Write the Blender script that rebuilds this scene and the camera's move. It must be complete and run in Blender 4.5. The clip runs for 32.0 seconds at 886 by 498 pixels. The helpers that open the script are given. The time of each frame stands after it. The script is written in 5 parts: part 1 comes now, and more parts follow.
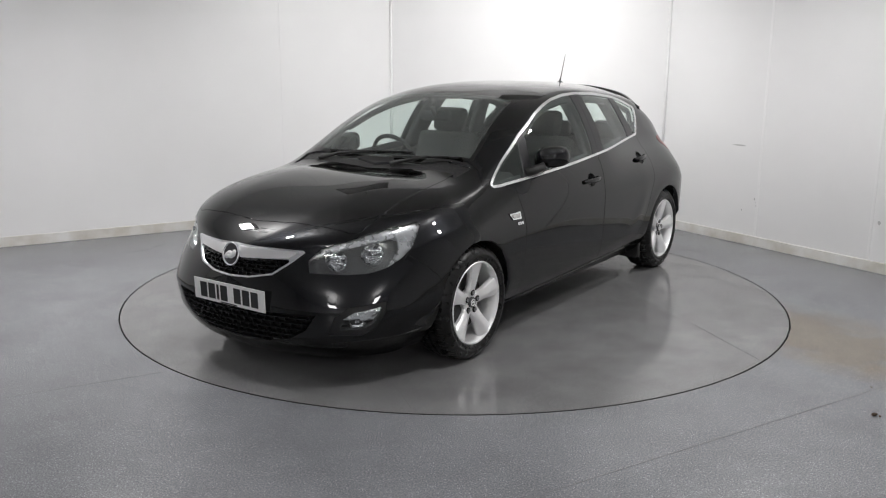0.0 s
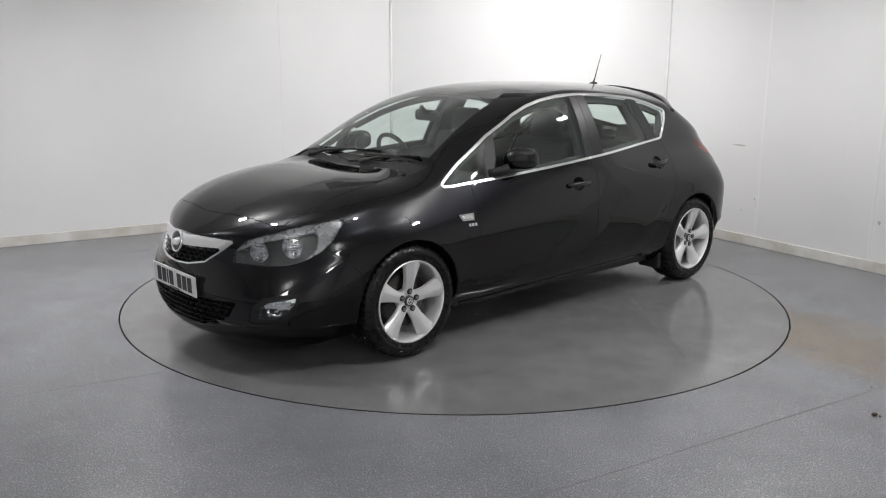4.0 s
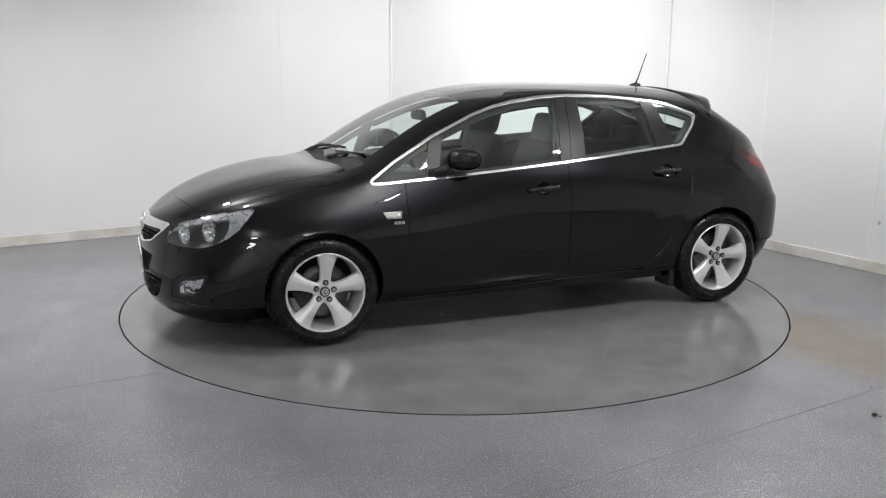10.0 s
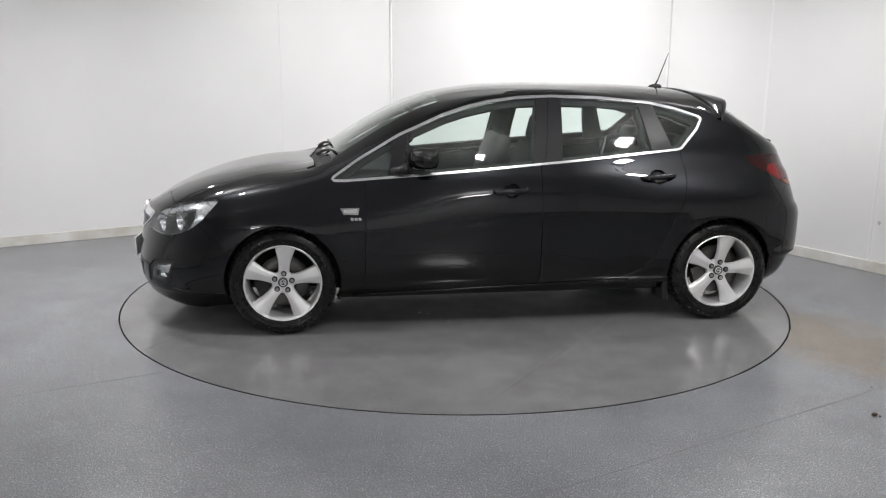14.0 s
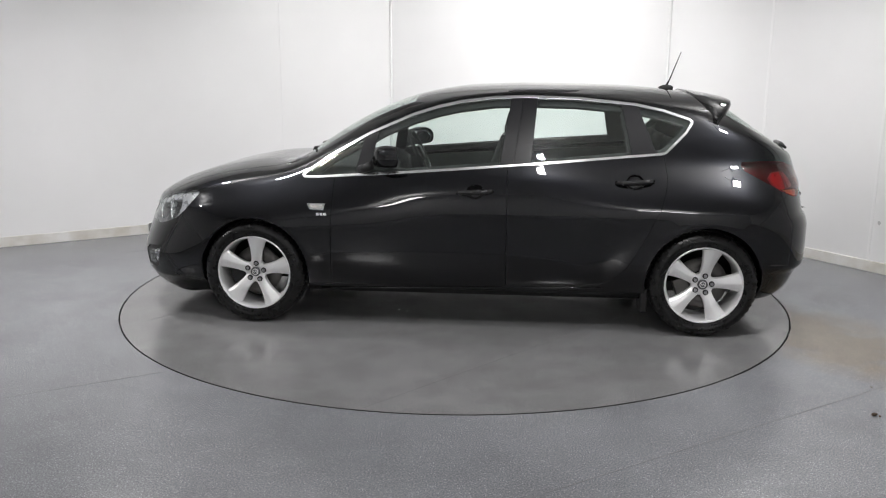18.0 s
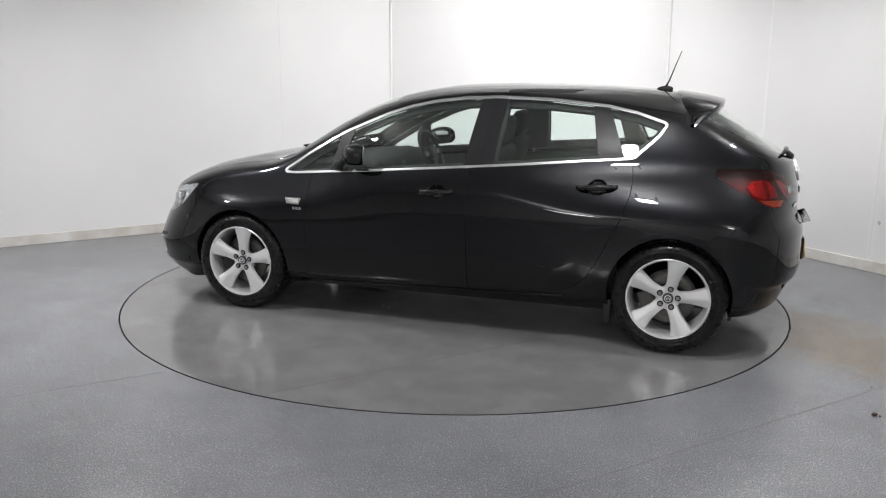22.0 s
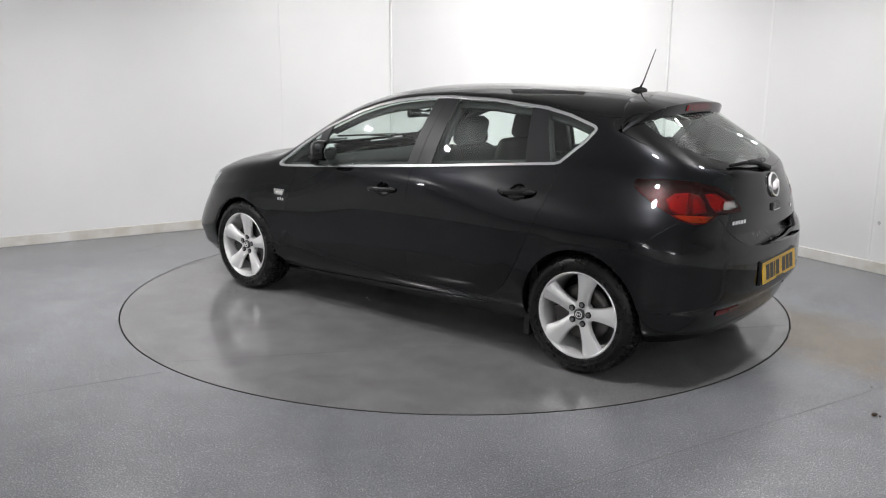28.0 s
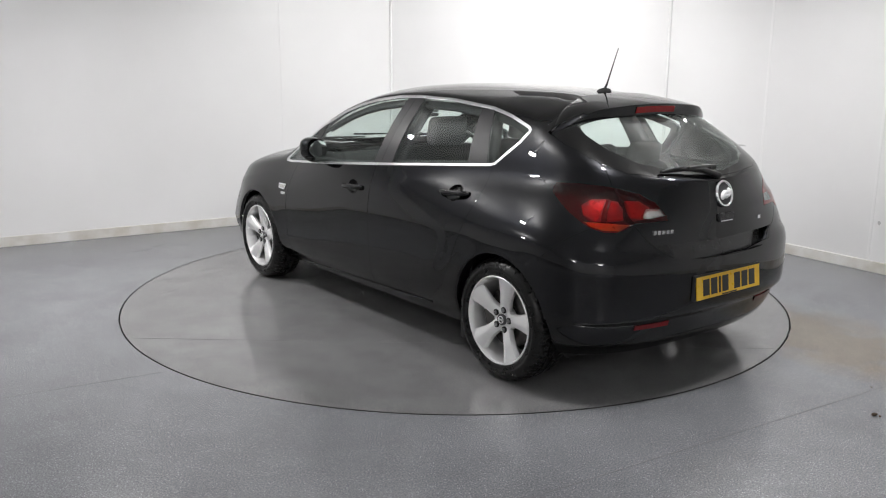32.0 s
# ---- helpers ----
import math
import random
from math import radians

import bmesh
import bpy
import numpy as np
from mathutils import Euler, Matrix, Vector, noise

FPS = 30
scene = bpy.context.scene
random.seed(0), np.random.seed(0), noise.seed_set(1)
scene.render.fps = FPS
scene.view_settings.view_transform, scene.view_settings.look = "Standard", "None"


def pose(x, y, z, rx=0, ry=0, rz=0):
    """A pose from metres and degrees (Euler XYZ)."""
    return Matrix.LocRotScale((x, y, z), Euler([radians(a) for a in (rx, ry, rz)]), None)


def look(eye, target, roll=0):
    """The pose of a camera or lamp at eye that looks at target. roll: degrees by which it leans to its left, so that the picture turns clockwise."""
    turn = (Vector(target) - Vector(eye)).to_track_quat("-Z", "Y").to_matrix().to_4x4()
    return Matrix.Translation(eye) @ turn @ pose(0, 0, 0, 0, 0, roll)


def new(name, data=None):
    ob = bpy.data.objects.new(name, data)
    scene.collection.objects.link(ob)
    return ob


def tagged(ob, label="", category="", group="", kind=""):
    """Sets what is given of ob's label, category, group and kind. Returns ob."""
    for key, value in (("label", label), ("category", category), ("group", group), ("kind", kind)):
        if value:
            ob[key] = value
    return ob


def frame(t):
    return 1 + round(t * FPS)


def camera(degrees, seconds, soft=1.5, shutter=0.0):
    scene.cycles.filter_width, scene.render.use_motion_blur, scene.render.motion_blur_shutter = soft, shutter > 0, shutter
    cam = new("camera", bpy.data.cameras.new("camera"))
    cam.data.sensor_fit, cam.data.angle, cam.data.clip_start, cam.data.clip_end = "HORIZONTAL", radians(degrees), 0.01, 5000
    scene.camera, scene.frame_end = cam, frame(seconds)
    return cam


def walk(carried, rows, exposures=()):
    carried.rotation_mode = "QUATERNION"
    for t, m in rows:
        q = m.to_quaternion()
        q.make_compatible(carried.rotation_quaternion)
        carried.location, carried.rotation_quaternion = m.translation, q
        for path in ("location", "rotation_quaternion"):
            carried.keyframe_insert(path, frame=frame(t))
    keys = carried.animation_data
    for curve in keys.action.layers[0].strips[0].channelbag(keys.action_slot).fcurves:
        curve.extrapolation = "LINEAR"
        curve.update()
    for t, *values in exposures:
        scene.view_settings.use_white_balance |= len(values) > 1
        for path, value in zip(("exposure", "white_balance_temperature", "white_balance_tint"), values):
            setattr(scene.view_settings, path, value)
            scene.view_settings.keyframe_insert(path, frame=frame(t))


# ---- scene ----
# One lens, a camera that stands still in front of the turntable.
cam = camera(55.485, 32.0, soft=1.1)
EYE = (0.0, -5.832, 1.554)
AIM = (-0.0125, -4.8548, 1.3422)
walk(cam, [(0.0, look(EYE, AIM, 0.34)), (32.0, look(EYE, AIM, 0.34))], [(0.0, -0.73), (3.5, -0.74), (8.2, -0.74), (9.2, -0.56), (32.0, -0.57)])

# ---------------------------------------------------------------- light
world = bpy.data.worlds.new("dim_room")
world.use_nodes = True
world.node_tree.nodes["Background"].inputs[0].default_value = (0.5, 0.52, 0.55, 1)
world.node_tree.nodes["Background"].inputs[1].default_value = 0.02
scene.world = world
scene.view_settings.exposure = 0.0

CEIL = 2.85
# share of light added upwards on each level panel, to brighten the ceiling
ADDED_UPLIGHT = 0.55
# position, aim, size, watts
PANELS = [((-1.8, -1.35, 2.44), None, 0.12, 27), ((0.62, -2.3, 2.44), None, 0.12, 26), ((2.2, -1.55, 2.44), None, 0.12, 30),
          # the panel at x -4.3 is added, unseen, to light the left wall
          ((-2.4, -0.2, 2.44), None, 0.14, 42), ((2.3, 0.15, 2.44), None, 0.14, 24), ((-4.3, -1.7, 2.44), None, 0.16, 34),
          # both aimed panels are added, unseen, to brighten the back wall
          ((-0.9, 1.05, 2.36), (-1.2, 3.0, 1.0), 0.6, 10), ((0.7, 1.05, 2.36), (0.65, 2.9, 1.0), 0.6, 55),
          # added, unseen pair behind the camera that brightens that end of the room
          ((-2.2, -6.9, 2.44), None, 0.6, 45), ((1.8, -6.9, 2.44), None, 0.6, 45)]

# ---------------------------------------------------------------- materials
def material(name, base, rough=0.5, metal=0.0, spec=0.5, coat=0.0):
    m = bpy.data.materials.new(name)
    m.use_nodes = True
    b = m.node_tree.nodes["Principled BSDF"]
    b.inputs["Base Color"].default_value = (*base, 1)
    b.inputs["Roughness"].default_value = rough
    b.inputs["Metallic"].default_value = metal
    b.inputs["Specular IOR Level"].default_value = spec
    b.inputs["Coat Weight"].default_value = coat
    b.inputs["Coat Roughness"].default_value = 0.03
    return m


def nodes(m):
    return m.node_tree.nodes, m.node_tree.links, m.node_tree.nodes["Principled BSDF"]


def add_noise(m, scale, lo, hi, into="Roughness", detail=6.0, coords="Object", stretch=(1, 1, 1)):
    """A noise that drives one input between two values."""
    n, l, b = nodes(m)
    tc = n.new("ShaderNodeTexCoord")
    mp = n.new("ShaderNodeMapping")
    mp.inputs["Scale"].default_value = stretch
    t = n.new("ShaderNodeTexNoise")
    t.inputs["Scale"].default_value, t.inputs["Detail"].default_value = scale, detail
    r = n.new("ShaderNodeMapRange")
    r.inputs["From Min"].default_value, r.inputs["From Max"].default_value = 0.3, 0.7
    r.inputs["To Min"].default_value, r.inputs["To Max"].default_value = lo, hi
    l.new(tc.outputs[coords], mp.inputs["Vector"])
    l.new(mp.outputs["Vector"], t.inputs["Vector"])
    l.new(t.outputs["Fac"], r.inputs["Value"])
    if into:
        l.new(r.outputs["Result"], b.inputs[into])
    return r.outputs["Result"]


def add_bump(m, scale, strength, distance=0.002, detail=4.0, coords="Object"):
    n, l, b = nodes(m)
    tc = n.new("ShaderNodeTexCoord")
    t = n.new("ShaderNodeTexNoise")
    t.inputs["Scale"].default_value, t.inputs["Detail"].default_value = scale, detail
    u = n.new("ShaderNodeBump")
    u.inputs["Strength"].default_value, u.inputs["Distance"].default_value = strength, distance
    l.new(tc.outputs[coords], t.inputs["Vector"])
    l.new(t.outputs["Fac"], u.inputs["Height"])
    l.new(u.outputs["Normal"], b.inputs["Normal"])


def tinted(m, scale, low, high, detail=6.0):
    """A soft noise between two base colours."""
    n, l, b = nodes(m)
    f = add_noise(m, scale, 0.0, 1.0, None, detail)
    x = n.new("ShaderNodeMix")
    x.data_type = "RGBA"
    x.inputs["A"].default_value, x.inputs["B"].default_value = (*low, 1), (*high, 1)
    l.new(f, x.inputs["Factor"])
    l.new(x.outputs["Result"], b.inputs["Base Color"])


def glass(name, tint, face=0.08, dust_veil=0.0):
    """Thin tinted sheet: what lies behind shows through it, and its surface mirrors."""
    m = bpy.data.materials.new(name)
    m.use_nodes = True
    n, l = m.node_tree.nodes, m.node_tree.links
    n.remove(n["Principled BSDF"])
    out = n["Material Output"]
    tr, gl, mx = n.new("ShaderNodeBsdfTransparent"), n.new("ShaderNodeBsdfGlossy"), n.new("ShaderNodeMixShader")
    lw, pw, sc = n.new("ShaderNodeLayerWeight"), n.new("ShaderNodeMath"), n.new("ShaderNodeMapRange")
    tr.inputs["Color"].default_value = (*tint, 1)
    gl.inputs["Roughness"].default_value = 0.01
    gl.inputs["Color"].default_value = (0.95, 0.97, 0.96, 1)
    lw.inputs["Blend"].default_value = 0.5
    pw.operation = "POWER"
    pw.inputs[1].default_value = 5.0
    sc.inputs["To Min"].default_value, sc.inputs["To Max"].default_value = face, 1.0
    l.new(lw.outputs["Facing"], pw.inputs[0])
    l.new(pw.outputs[0], sc.inputs["Value"])
    l.new(sc.outputs["Result"], mx.inputs[0])
    l.new(tr.outputs[0], mx.inputs[1])
    l.new(gl.outputs[0], mx.inputs[2])
    last = mx.outputs[0]
    if dust_veil:
        # thin downward-streaked film: rain-washed dust on the rear window, painted reflection haze on other glass
        tc, mp, nz, rg = n.new("ShaderNodeTexCoord"), n.new("ShaderNodeMapping"), n.new("ShaderNodeTexNoise"), n.new("ShaderNodeMapRange")
        mp.inputs["Scale"].default_value = (2.0, 9.0, 2.0)
        nz.inputs["Scale"].default_value, nz.inputs["Detail"].default_value = 2.2, 5
        rg.inputs["From Min"].default_value, rg.inputs["From Max"].default_value = 0.3, 0.7
        rg.inputs["To Min"].default_value, rg.inputs["To Max"].default_value = dust_veil * 0.75, dust_veil * 1.25
        df, m2 = n.new("ShaderNodeBsdfDiffuse"), n.new("ShaderNodeMixShader")
        df.inputs["Color"].default_value = (0.62, 0.67, 0.64, 1)
        l.new(tc.outputs["Object"], mp.inputs["Vector"])
        l.new(mp.outputs["Vector"], nz.inputs["Vector"])
        l.new(nz.outputs["Fac"], rg.inputs["Value"])
        l.new(rg.outputs["Result"], m2.inputs[0])
        l.new(last, m2.inputs[1])
        l.new(df.outputs[0], m2.inputs[2])
        last = m2.outputs[0]
    l.new(last, out.inputs["Surface"])
    return m


def floor_material(name, stained=False):
    """Grey safety vinyl: sparse pale and dark flecks, cloudy stains, satin wear."""
    m = material(name, (0.2, 0.205, 0.215), 0.28, spec=0.5 if stained else 0.7)
    n, l, b = nodes(m)
    tc = n.new("ShaderNodeTexCoord")

    def noise(scale, detail, rough=0.5, vec=None):
        t = n.new("ShaderNodeTexNoise")
        t.inputs["Scale"].default_value, t.inputs["Detail"].default_value, t.inputs["Roughness"].default_value = scale, detail, rough
        l.new(vec or tc.outputs["Object"], t.inputs["Vector"])
        return t.outputs["Fac"]

    def span(value, f0, f1, t0, t1):
        r = n.new("ShaderNodeMapRange")
        for k, v in zip(("From Min", "From Max", "To Min", "To Max"), (f0, f1, t0, t1)):
            r.inputs[k].default_value = v
        l.new(value, r.inputs["Value"])
        return r.outputs["Result"]

    def blend(kind, fac, a, c):
        x = n.new("ShaderNodeMix")
        x.data_type, x.blend_type = "RGBA", kind
        for sock, v in (("Factor", fac), ("A", a), ("B", c)):
            if isinstance(v, bpy.types.NodeSocket):
                l.new(v, x.inputs[sock])
            else:
                x.inputs[sock].default_value = v
        return x.outputs["Result"]

    grain = noise(150, 3, 0.8)
    ramp = n.new("ShaderNodeValToRGB")
    e = ramp.color_ramp.elements
    e[0].position, e[0].color = 0.30, (0.062, 0.067, 0.078, 1)
    e[1].position, e[1].color = 0.70, (0.345, 0.35, 0.362, 1)
    mid = ramp.color_ramp.elements.new(0.5)
    mid.color = (0.185, 0.191, 0.203, 1)
    l.new(grain, ramp.inputs["Fac"])
    # pale chips: small cells, one in seven of them light
    cells = n.new("ShaderNodeTexVoronoi")
    cells.inputs["Scale"].default_value = 165
    l.new(tc.outputs["Object"], cells.inputs["Vector"])
    pick = n.new("ShaderNodeSeparateColor")
    l.new(cells.outputs["Color"], pick.inputs["Color"])
    chip = n.new("ShaderNodeMath")
    chip.operation = "MULTIPLY"
    l.new(span(pick.outputs["Red"], 0.83, 0.9, 0, 1), chip.inputs[0])
    l.new(span(cells.outputs["Distance"], 0.30, 0.42, 0.7 if stained else 0.25, 0), chip.inputs[1])
    colour = blend("MIX", chip.outputs[0], ramp.outputs["Color"], (0.58, 0.59, 0.61, 1))
    darkchip = n.new("ShaderNodeMath")
    darkchip.operation = "MULTIPLY"
    l.new(span(pick.outputs["Green"], 0.86, 0.9, 0, 1), darkchip.inputs[0])
    l.new(span(cells.outputs["Distance"], 0.3, 0.42, 0.35, 0), darkchip.inputs[1])
    colour = blend("MIX", darkchip.outputs[0], colour, (0.045, 0.05, 0.06, 1))
    cloud = noise(0.9, 5)
    fine = noise(4.5, 6, 0.65)
    colour = blend("MULTIPLY", 1.0, colour, span(cloud, 0.35, 0.7, 0.93, 1.18))
    colour = blend("MULTIPLY", 1.0, colour, span(fine, 0.35, 0.68, 0.93 if stained else 0.86, 1.05 if stained else 1.08))
    lo, hi = (0.2, 0.27) if stained else (0.12, 0.19)
    l.new(span(fine, 0.3, 0.7, lo, hi), b.inputs["Roughness"])
    if stained:
        # tea-brown spill marks on two parts of the floor, with ragged edges
        rag = noise(2.6, 7, 0.65)
        for at, turn, size in (((2.2, -1.05, 0), -62, (1.15, 0.8, 1)), ((2.75, -1.9, 0), -20, (0.9, 0.6, 1))):
            place = n.new("ShaderNodeMapping")
            place.vector_type = "TEXTURE"
            place.inputs["Location"].default_value = at
            place.inputs["Rotation"].default_value = (0, 0, radians(turn))
            place.inputs["Scale"].default_value = size
            sph = n.new("ShaderNodeTexGradient")
            sph.gradient_type = "SPHERICAL"
            l.new(tc.outputs["Object"], place.inputs["Vector"])
            l.new(place.outputs["Vector"], sph.inputs["Vector"])
            prod = n.new("ShaderNodeMath")
            prod.operation = "MULTIPLY"
            l.new(sph.outputs["Fac"], prod.inputs[0])
            l.new(rag, prod.inputs[1])
            colour = blend("MULTIPLY", span(prod.outputs[0], 0.12, 0.36, 0, 0.95), colour, (1.0, 0.84, 0.64, 1))
    if not stained:
        # the turntable's sheet is a little warmer than the floor round it
        colour = blend("MULTIPLY", 1.0, colour, (1.03, 1.0, 0.95, 1))
    l.new(colour, b.inputs["Base Color"])
    bp = n.new("ShaderNodeBump")
    bp.inputs["Strength"].default_value, bp.inputs["Distance"].default_value = 0.06, 0.001
    l.new(grain, bp.inputs["Height"])
    l.new(bp.outputs["Normal"], b.inputs["Normal"])
    return m


def glow(name, colour, strength):
    m = bpy.data.materials.new(name)
    m.use_nodes = True
    b = m.node_tree.nodes["Principled BSDF"]
    b.inputs["Base Color"].default_value = (*colour, 1)
    b.inputs["Emission Color"].default_value = (*colour, 1)
    b.inputs["Emission Strength"].default_value = strength
    return m


WHITE_WALL = material("white_wall_cladding", (0.8, 0.8, 0.805), 0.5, spec=0.3)
add_noise(WHITE_WALL, 1.3, 0.42, 0.62)
add_bump(WHITE_WALL, 3.0, 0.05, 0.01)
tinted(WHITE_WALL, 0.8, (0.765, 0.765, 0.765), (0.82, 0.82, 0.822))
WALL_SEAM = material("wall_joint_strip", (0.82, 0.82, 0.82), 0.4)
SKIRT = material("skirting_white", (0.72, 0.72, 0.71), 0.45)
add_noise(SKIRT, 9, 0.35, 0.6)
tinted(SKIRT, 5.0, (0.56, 0.53, 0.47), (0.76, 0.755, 0.74))
OLDPAINT = material("dried_red_brown_drip", (0.07, 0.035, 0.035), 0.35)
FLECK = material("white_paint_fleck", (0.75, 0.75, 0.75), 0.5)
SCUFF = material("grey_scuff", (0.48, 0.48, 0.48), 0.6)
FLOOR_GREY = floor_material("grey_vinyl_turntable")
FLOOR_STAINED = floor_material("grey_vinyl_floor", True)
DARK = material("pale_plain_wall", (0.76, 0.76, 0.76), 0.8)
add_noise(DARK, 2.0, 0.7, 0.95)
CEILING_M = material("white_ceiling", (0.84, 0.84, 0.84), 0.9)
add_noise(CEILING_M, 2.0, 0.8, 0.95)
PAINT = material("black_metallic_car_paint", (0.008, 0.0084, 0.0102), 0.34, 1.0, 0.5, 1.0)
PAINT.node_tree.nodes["Principled BSDF"].inputs["Coat IOR"].default_value = 1.48
PAINT.node_tree.nodes["Principled BSDF"].inputs["Coat Roughness"].default_value = 0.025
PAINT.node_tree.nodes["Principled BSDF"].inputs["Specular Tint"].default_value = (0.05, 0.05, 0.055, 1)
add_noise(PAINT, 900, 0.3, 0.38, detail=2)
RUBBER = material("tyre_rubber", (0.007, 0.007, 0.0072), 0.35, spec=0.3)
add_noise(RUBBER, 30, 0.2, 0.42)
add_bump(RUBBER, 160, 0.1, 0.001)
ALLOY = material("silver_alloy_paint", (0.86, 0.86, 0.865), 0.34, 0.5, 0.5, 0.8)
add_noise(ALLOY, 60, 0.32, 0.42)
CHROME_M = material("chrome", (0.86, 0.87, 0.88), 0.1, 1.0)
add_noise(CHROME_M, 25, 0.06, 0.16)
CHROME_TRIM = material("satin_chrome_trim", (0.80, 0.805, 0.81), 0.24, 1.0)
add_noise(CHROME_TRIM, 10, 0.2, 0.28, detail=2)
FACETED = material("faceted_reflector", (0.85, 0.86, 0.87), 0.12, 1.0)


def add_facets(m, scale, strength):
    """Pillow facets of a lamp reflector."""
    n, l, b = nodes(m)
    tc, v, u = n.new("ShaderNodeTexCoord"), n.new("ShaderNodeTexVoronoi"), n.new("ShaderNodeBump")
    v.inputs["Scale"].default_value = scale
    u.inputs["Strength"].default_value, u.inputs["Distance"].default_value = strength, 0.006
    l.new(tc.outputs["Object"], v.inputs["Vector"])
    l.new(v.outputs["Distance"], u.inputs["Height"])
    l.new(u.outputs["Normal"], b.inputs["Normal"])


add_facets(FACETED, 55, 0.8)
STEEL = material("brake_steel", (0.13, 0.125, 0.12), 0.38, 1.0)
add_noise(STEEL, 80, 0.3, 0.5)
BOLT = material("plated_wheel_bolt", (0.42, 0.42, 0.43), 0.32, 1.0)
add_noise(BOLT, 80, 0.25, 0.4)
CAPGREY = material("grey_cap_paint", (0.09, 0.092, 0.096), 0.3, 0.3)
add_noise(CAPGREY, 60, 0.25, 0.4)
PLASTIC = material("black_plastic", (0.012, 0.012, 0.0125), 0.55)
add_noise(PLASTIC, 60, 0.45, 0.65)
add_bump(PLASTIC, 500, 0.15, 0.0005)
TRIM = material("satin_black_trim", (0.014, 0.014, 0.016), 0.36, spec=0.35)
add_noise(TRIM, 6, 0.34, 0.4, detail=2)
FRITM = material("black_glass_border", (0.003, 0.003, 0.003), 0.05)
add_noise(FRITM, 20, 0.03, 0.08)
FABRIC = material("dark_seat_fabric", (0.03, 0.03, 0.032), 0.9)
add_noise(FABRIC, 30, 0.8, 0.95)
add_bump(FABRIC, 700, 0.4, 0.001)
CABIN = material("dark_cabin_trim", (0.04, 0.041, 0.042), 0.7)
add_noise(CABIN, 20, 0.6, 0.8)
# side glass and windscreen: the veil paints in haze of reflected walls
GLASS = glass("tinted_window_glass", (0.90, 0.965, 0.94), face=0.045, dust_veil=0.014)
SCREENGLASS = glass("veiled_windscreen_glass", (0.87, 0.945, 0.915), face=0.05, dust_veil=0.07)
REARGLASS = glass("dusty_rear_glass", (0.86, 0.94, 0.905), face=0.05, dust_veil=0.05)
CLEAR = glass("clear_lamp_lens", (0.93, 0.94, 0.95))
REDLENS = material("red_lamp_lens", (0.15, 0.002, 0.004), 0.12, 0.0, 0.25, 0.2)
add_noise(REDLENS, 12, 0.04, 0.12)
REDGLASS = glass("red_lamp_glass", (0.46, 0.006, 0.014), face=0.045)
AMBERGLASS = glass("amber_lamp_glass", (0.62, 0.14, 0.01), face=0.045)
LAMPBLACK = material("dark_lamp_housing", (0.10, 0.10, 0.10), 0.35)
add_noise(LAMPBLACK, 60, 0.3, 0.45)
LAMPWHITE = material("silvered_lamp_reflector", (0.86, 0.86, 0.86), 0.3, 0.35)
add_noise(LAMPWHITE, 30, 0.25, 0.4)
LAMPGREY = material("grey_lamp_divider", (0.3, 0.3, 0.3), 0.35)
add_noise(LAMPGREY, 60, 0.3, 0.45)
add_facets(LAMPWHITE, 48, 0.35)
WHITELENS = material("white_reversing_lens", (0.55, 0.54, 0.52), 0.15, 0.5, 0.5, 1.0)
add_noise(WHITELENS, 90, 0.1, 0.3)
add_facets(WHITELENS, 90, 0.3)
PLATE_W = material("white_number_plate", (0.78, 0.78, 0.77), 0.3)
add_noise(PLATE_W, 40, 0.25, 0.4)
PLATE_Y = material("yellow_number_plate", (0.75, 0.46, 0.015), 0.3)
add_noise(PLATE_Y, 40, 0.25, 0.4)
INK = material("plate_bar_black", (0.008, 0.008, 0.009), 0.4)
MIRROR_M = material("mirror_glass", (0.85, 0.87, 0.88), 0.01, 1.0)
LIGHT = glow("lamp_diffuser", (1.0, 0.99, 0.97), 6.0)
SILVERBAND = material("lamp_silver_band", (0.55, 0.56, 0.57), 0.34, 0.7)
add_noise(SILVERBAND, 30, 0.24, 0.32, detail=2)
GREYBEZEL = material("lamp_grey_bezel", (0.13, 0.132, 0.136), 0.3, 0.4)
add_noise(GREYBEZEL, 60, 0.3, 0.45)
CHROME_BAR = material("brushed_chrome", (0.80, 0.80, 0.805), 0.3, 0.7)
GLOSSBLK = material("gloss_black_plastic", (0.01, 0.01, 0.011), 0.2)
add_noise(GLOSSBLK, 40, 0.15, 0.3)
BADGEGREY = material("badge_silver", (0.85, 0.85, 0.86), 0.3, 0.1)
BADGEDARK = material("badge_dark", (0.03, 0.03, 0.032), 0.3)
SEAM_M = material("dark_weld_seam", (0.1, 0.1, 0.105), 0.5)
SOIL = material("dry_leaf_crumb", (0.05, 0.03, 0.015), 0.8)
LINING = material("grey_roof_lining", (0.09, 0.09, 0.09), 0.9)
add_noise(LINING, 40, 0.85, 0.95)
TRAY = material("white_metal_tray", (0.6, 0.6, 0.6), 0.5)
RIMBAND = material("dark_rim_metal", (0.05, 0.05, 0.052), 0.45, 0.5)

# ---------------------------------------------------------------- building helpers
def obj(name, bm, mat, parent=None, label="", smooth=False):
    me = bpy.data.meshes.new(name)
    bm.normal_update()
    bm.to_mesh(me)
    bm.free()
    for m in (mat if isinstance(mat, (list, tuple)) else [mat]):
        me.materials.append(m)
    if smooth:
        me.shade_smooth()
    ob = new(name, me)
    if parent is not None:
        ob.parent = parent
    if label:
        ob["label"] = label
    return ob


def part(name, bm, mat, parent, label="", smooth=False):
    return obj(name, bm, mat, parent, label, smooth)


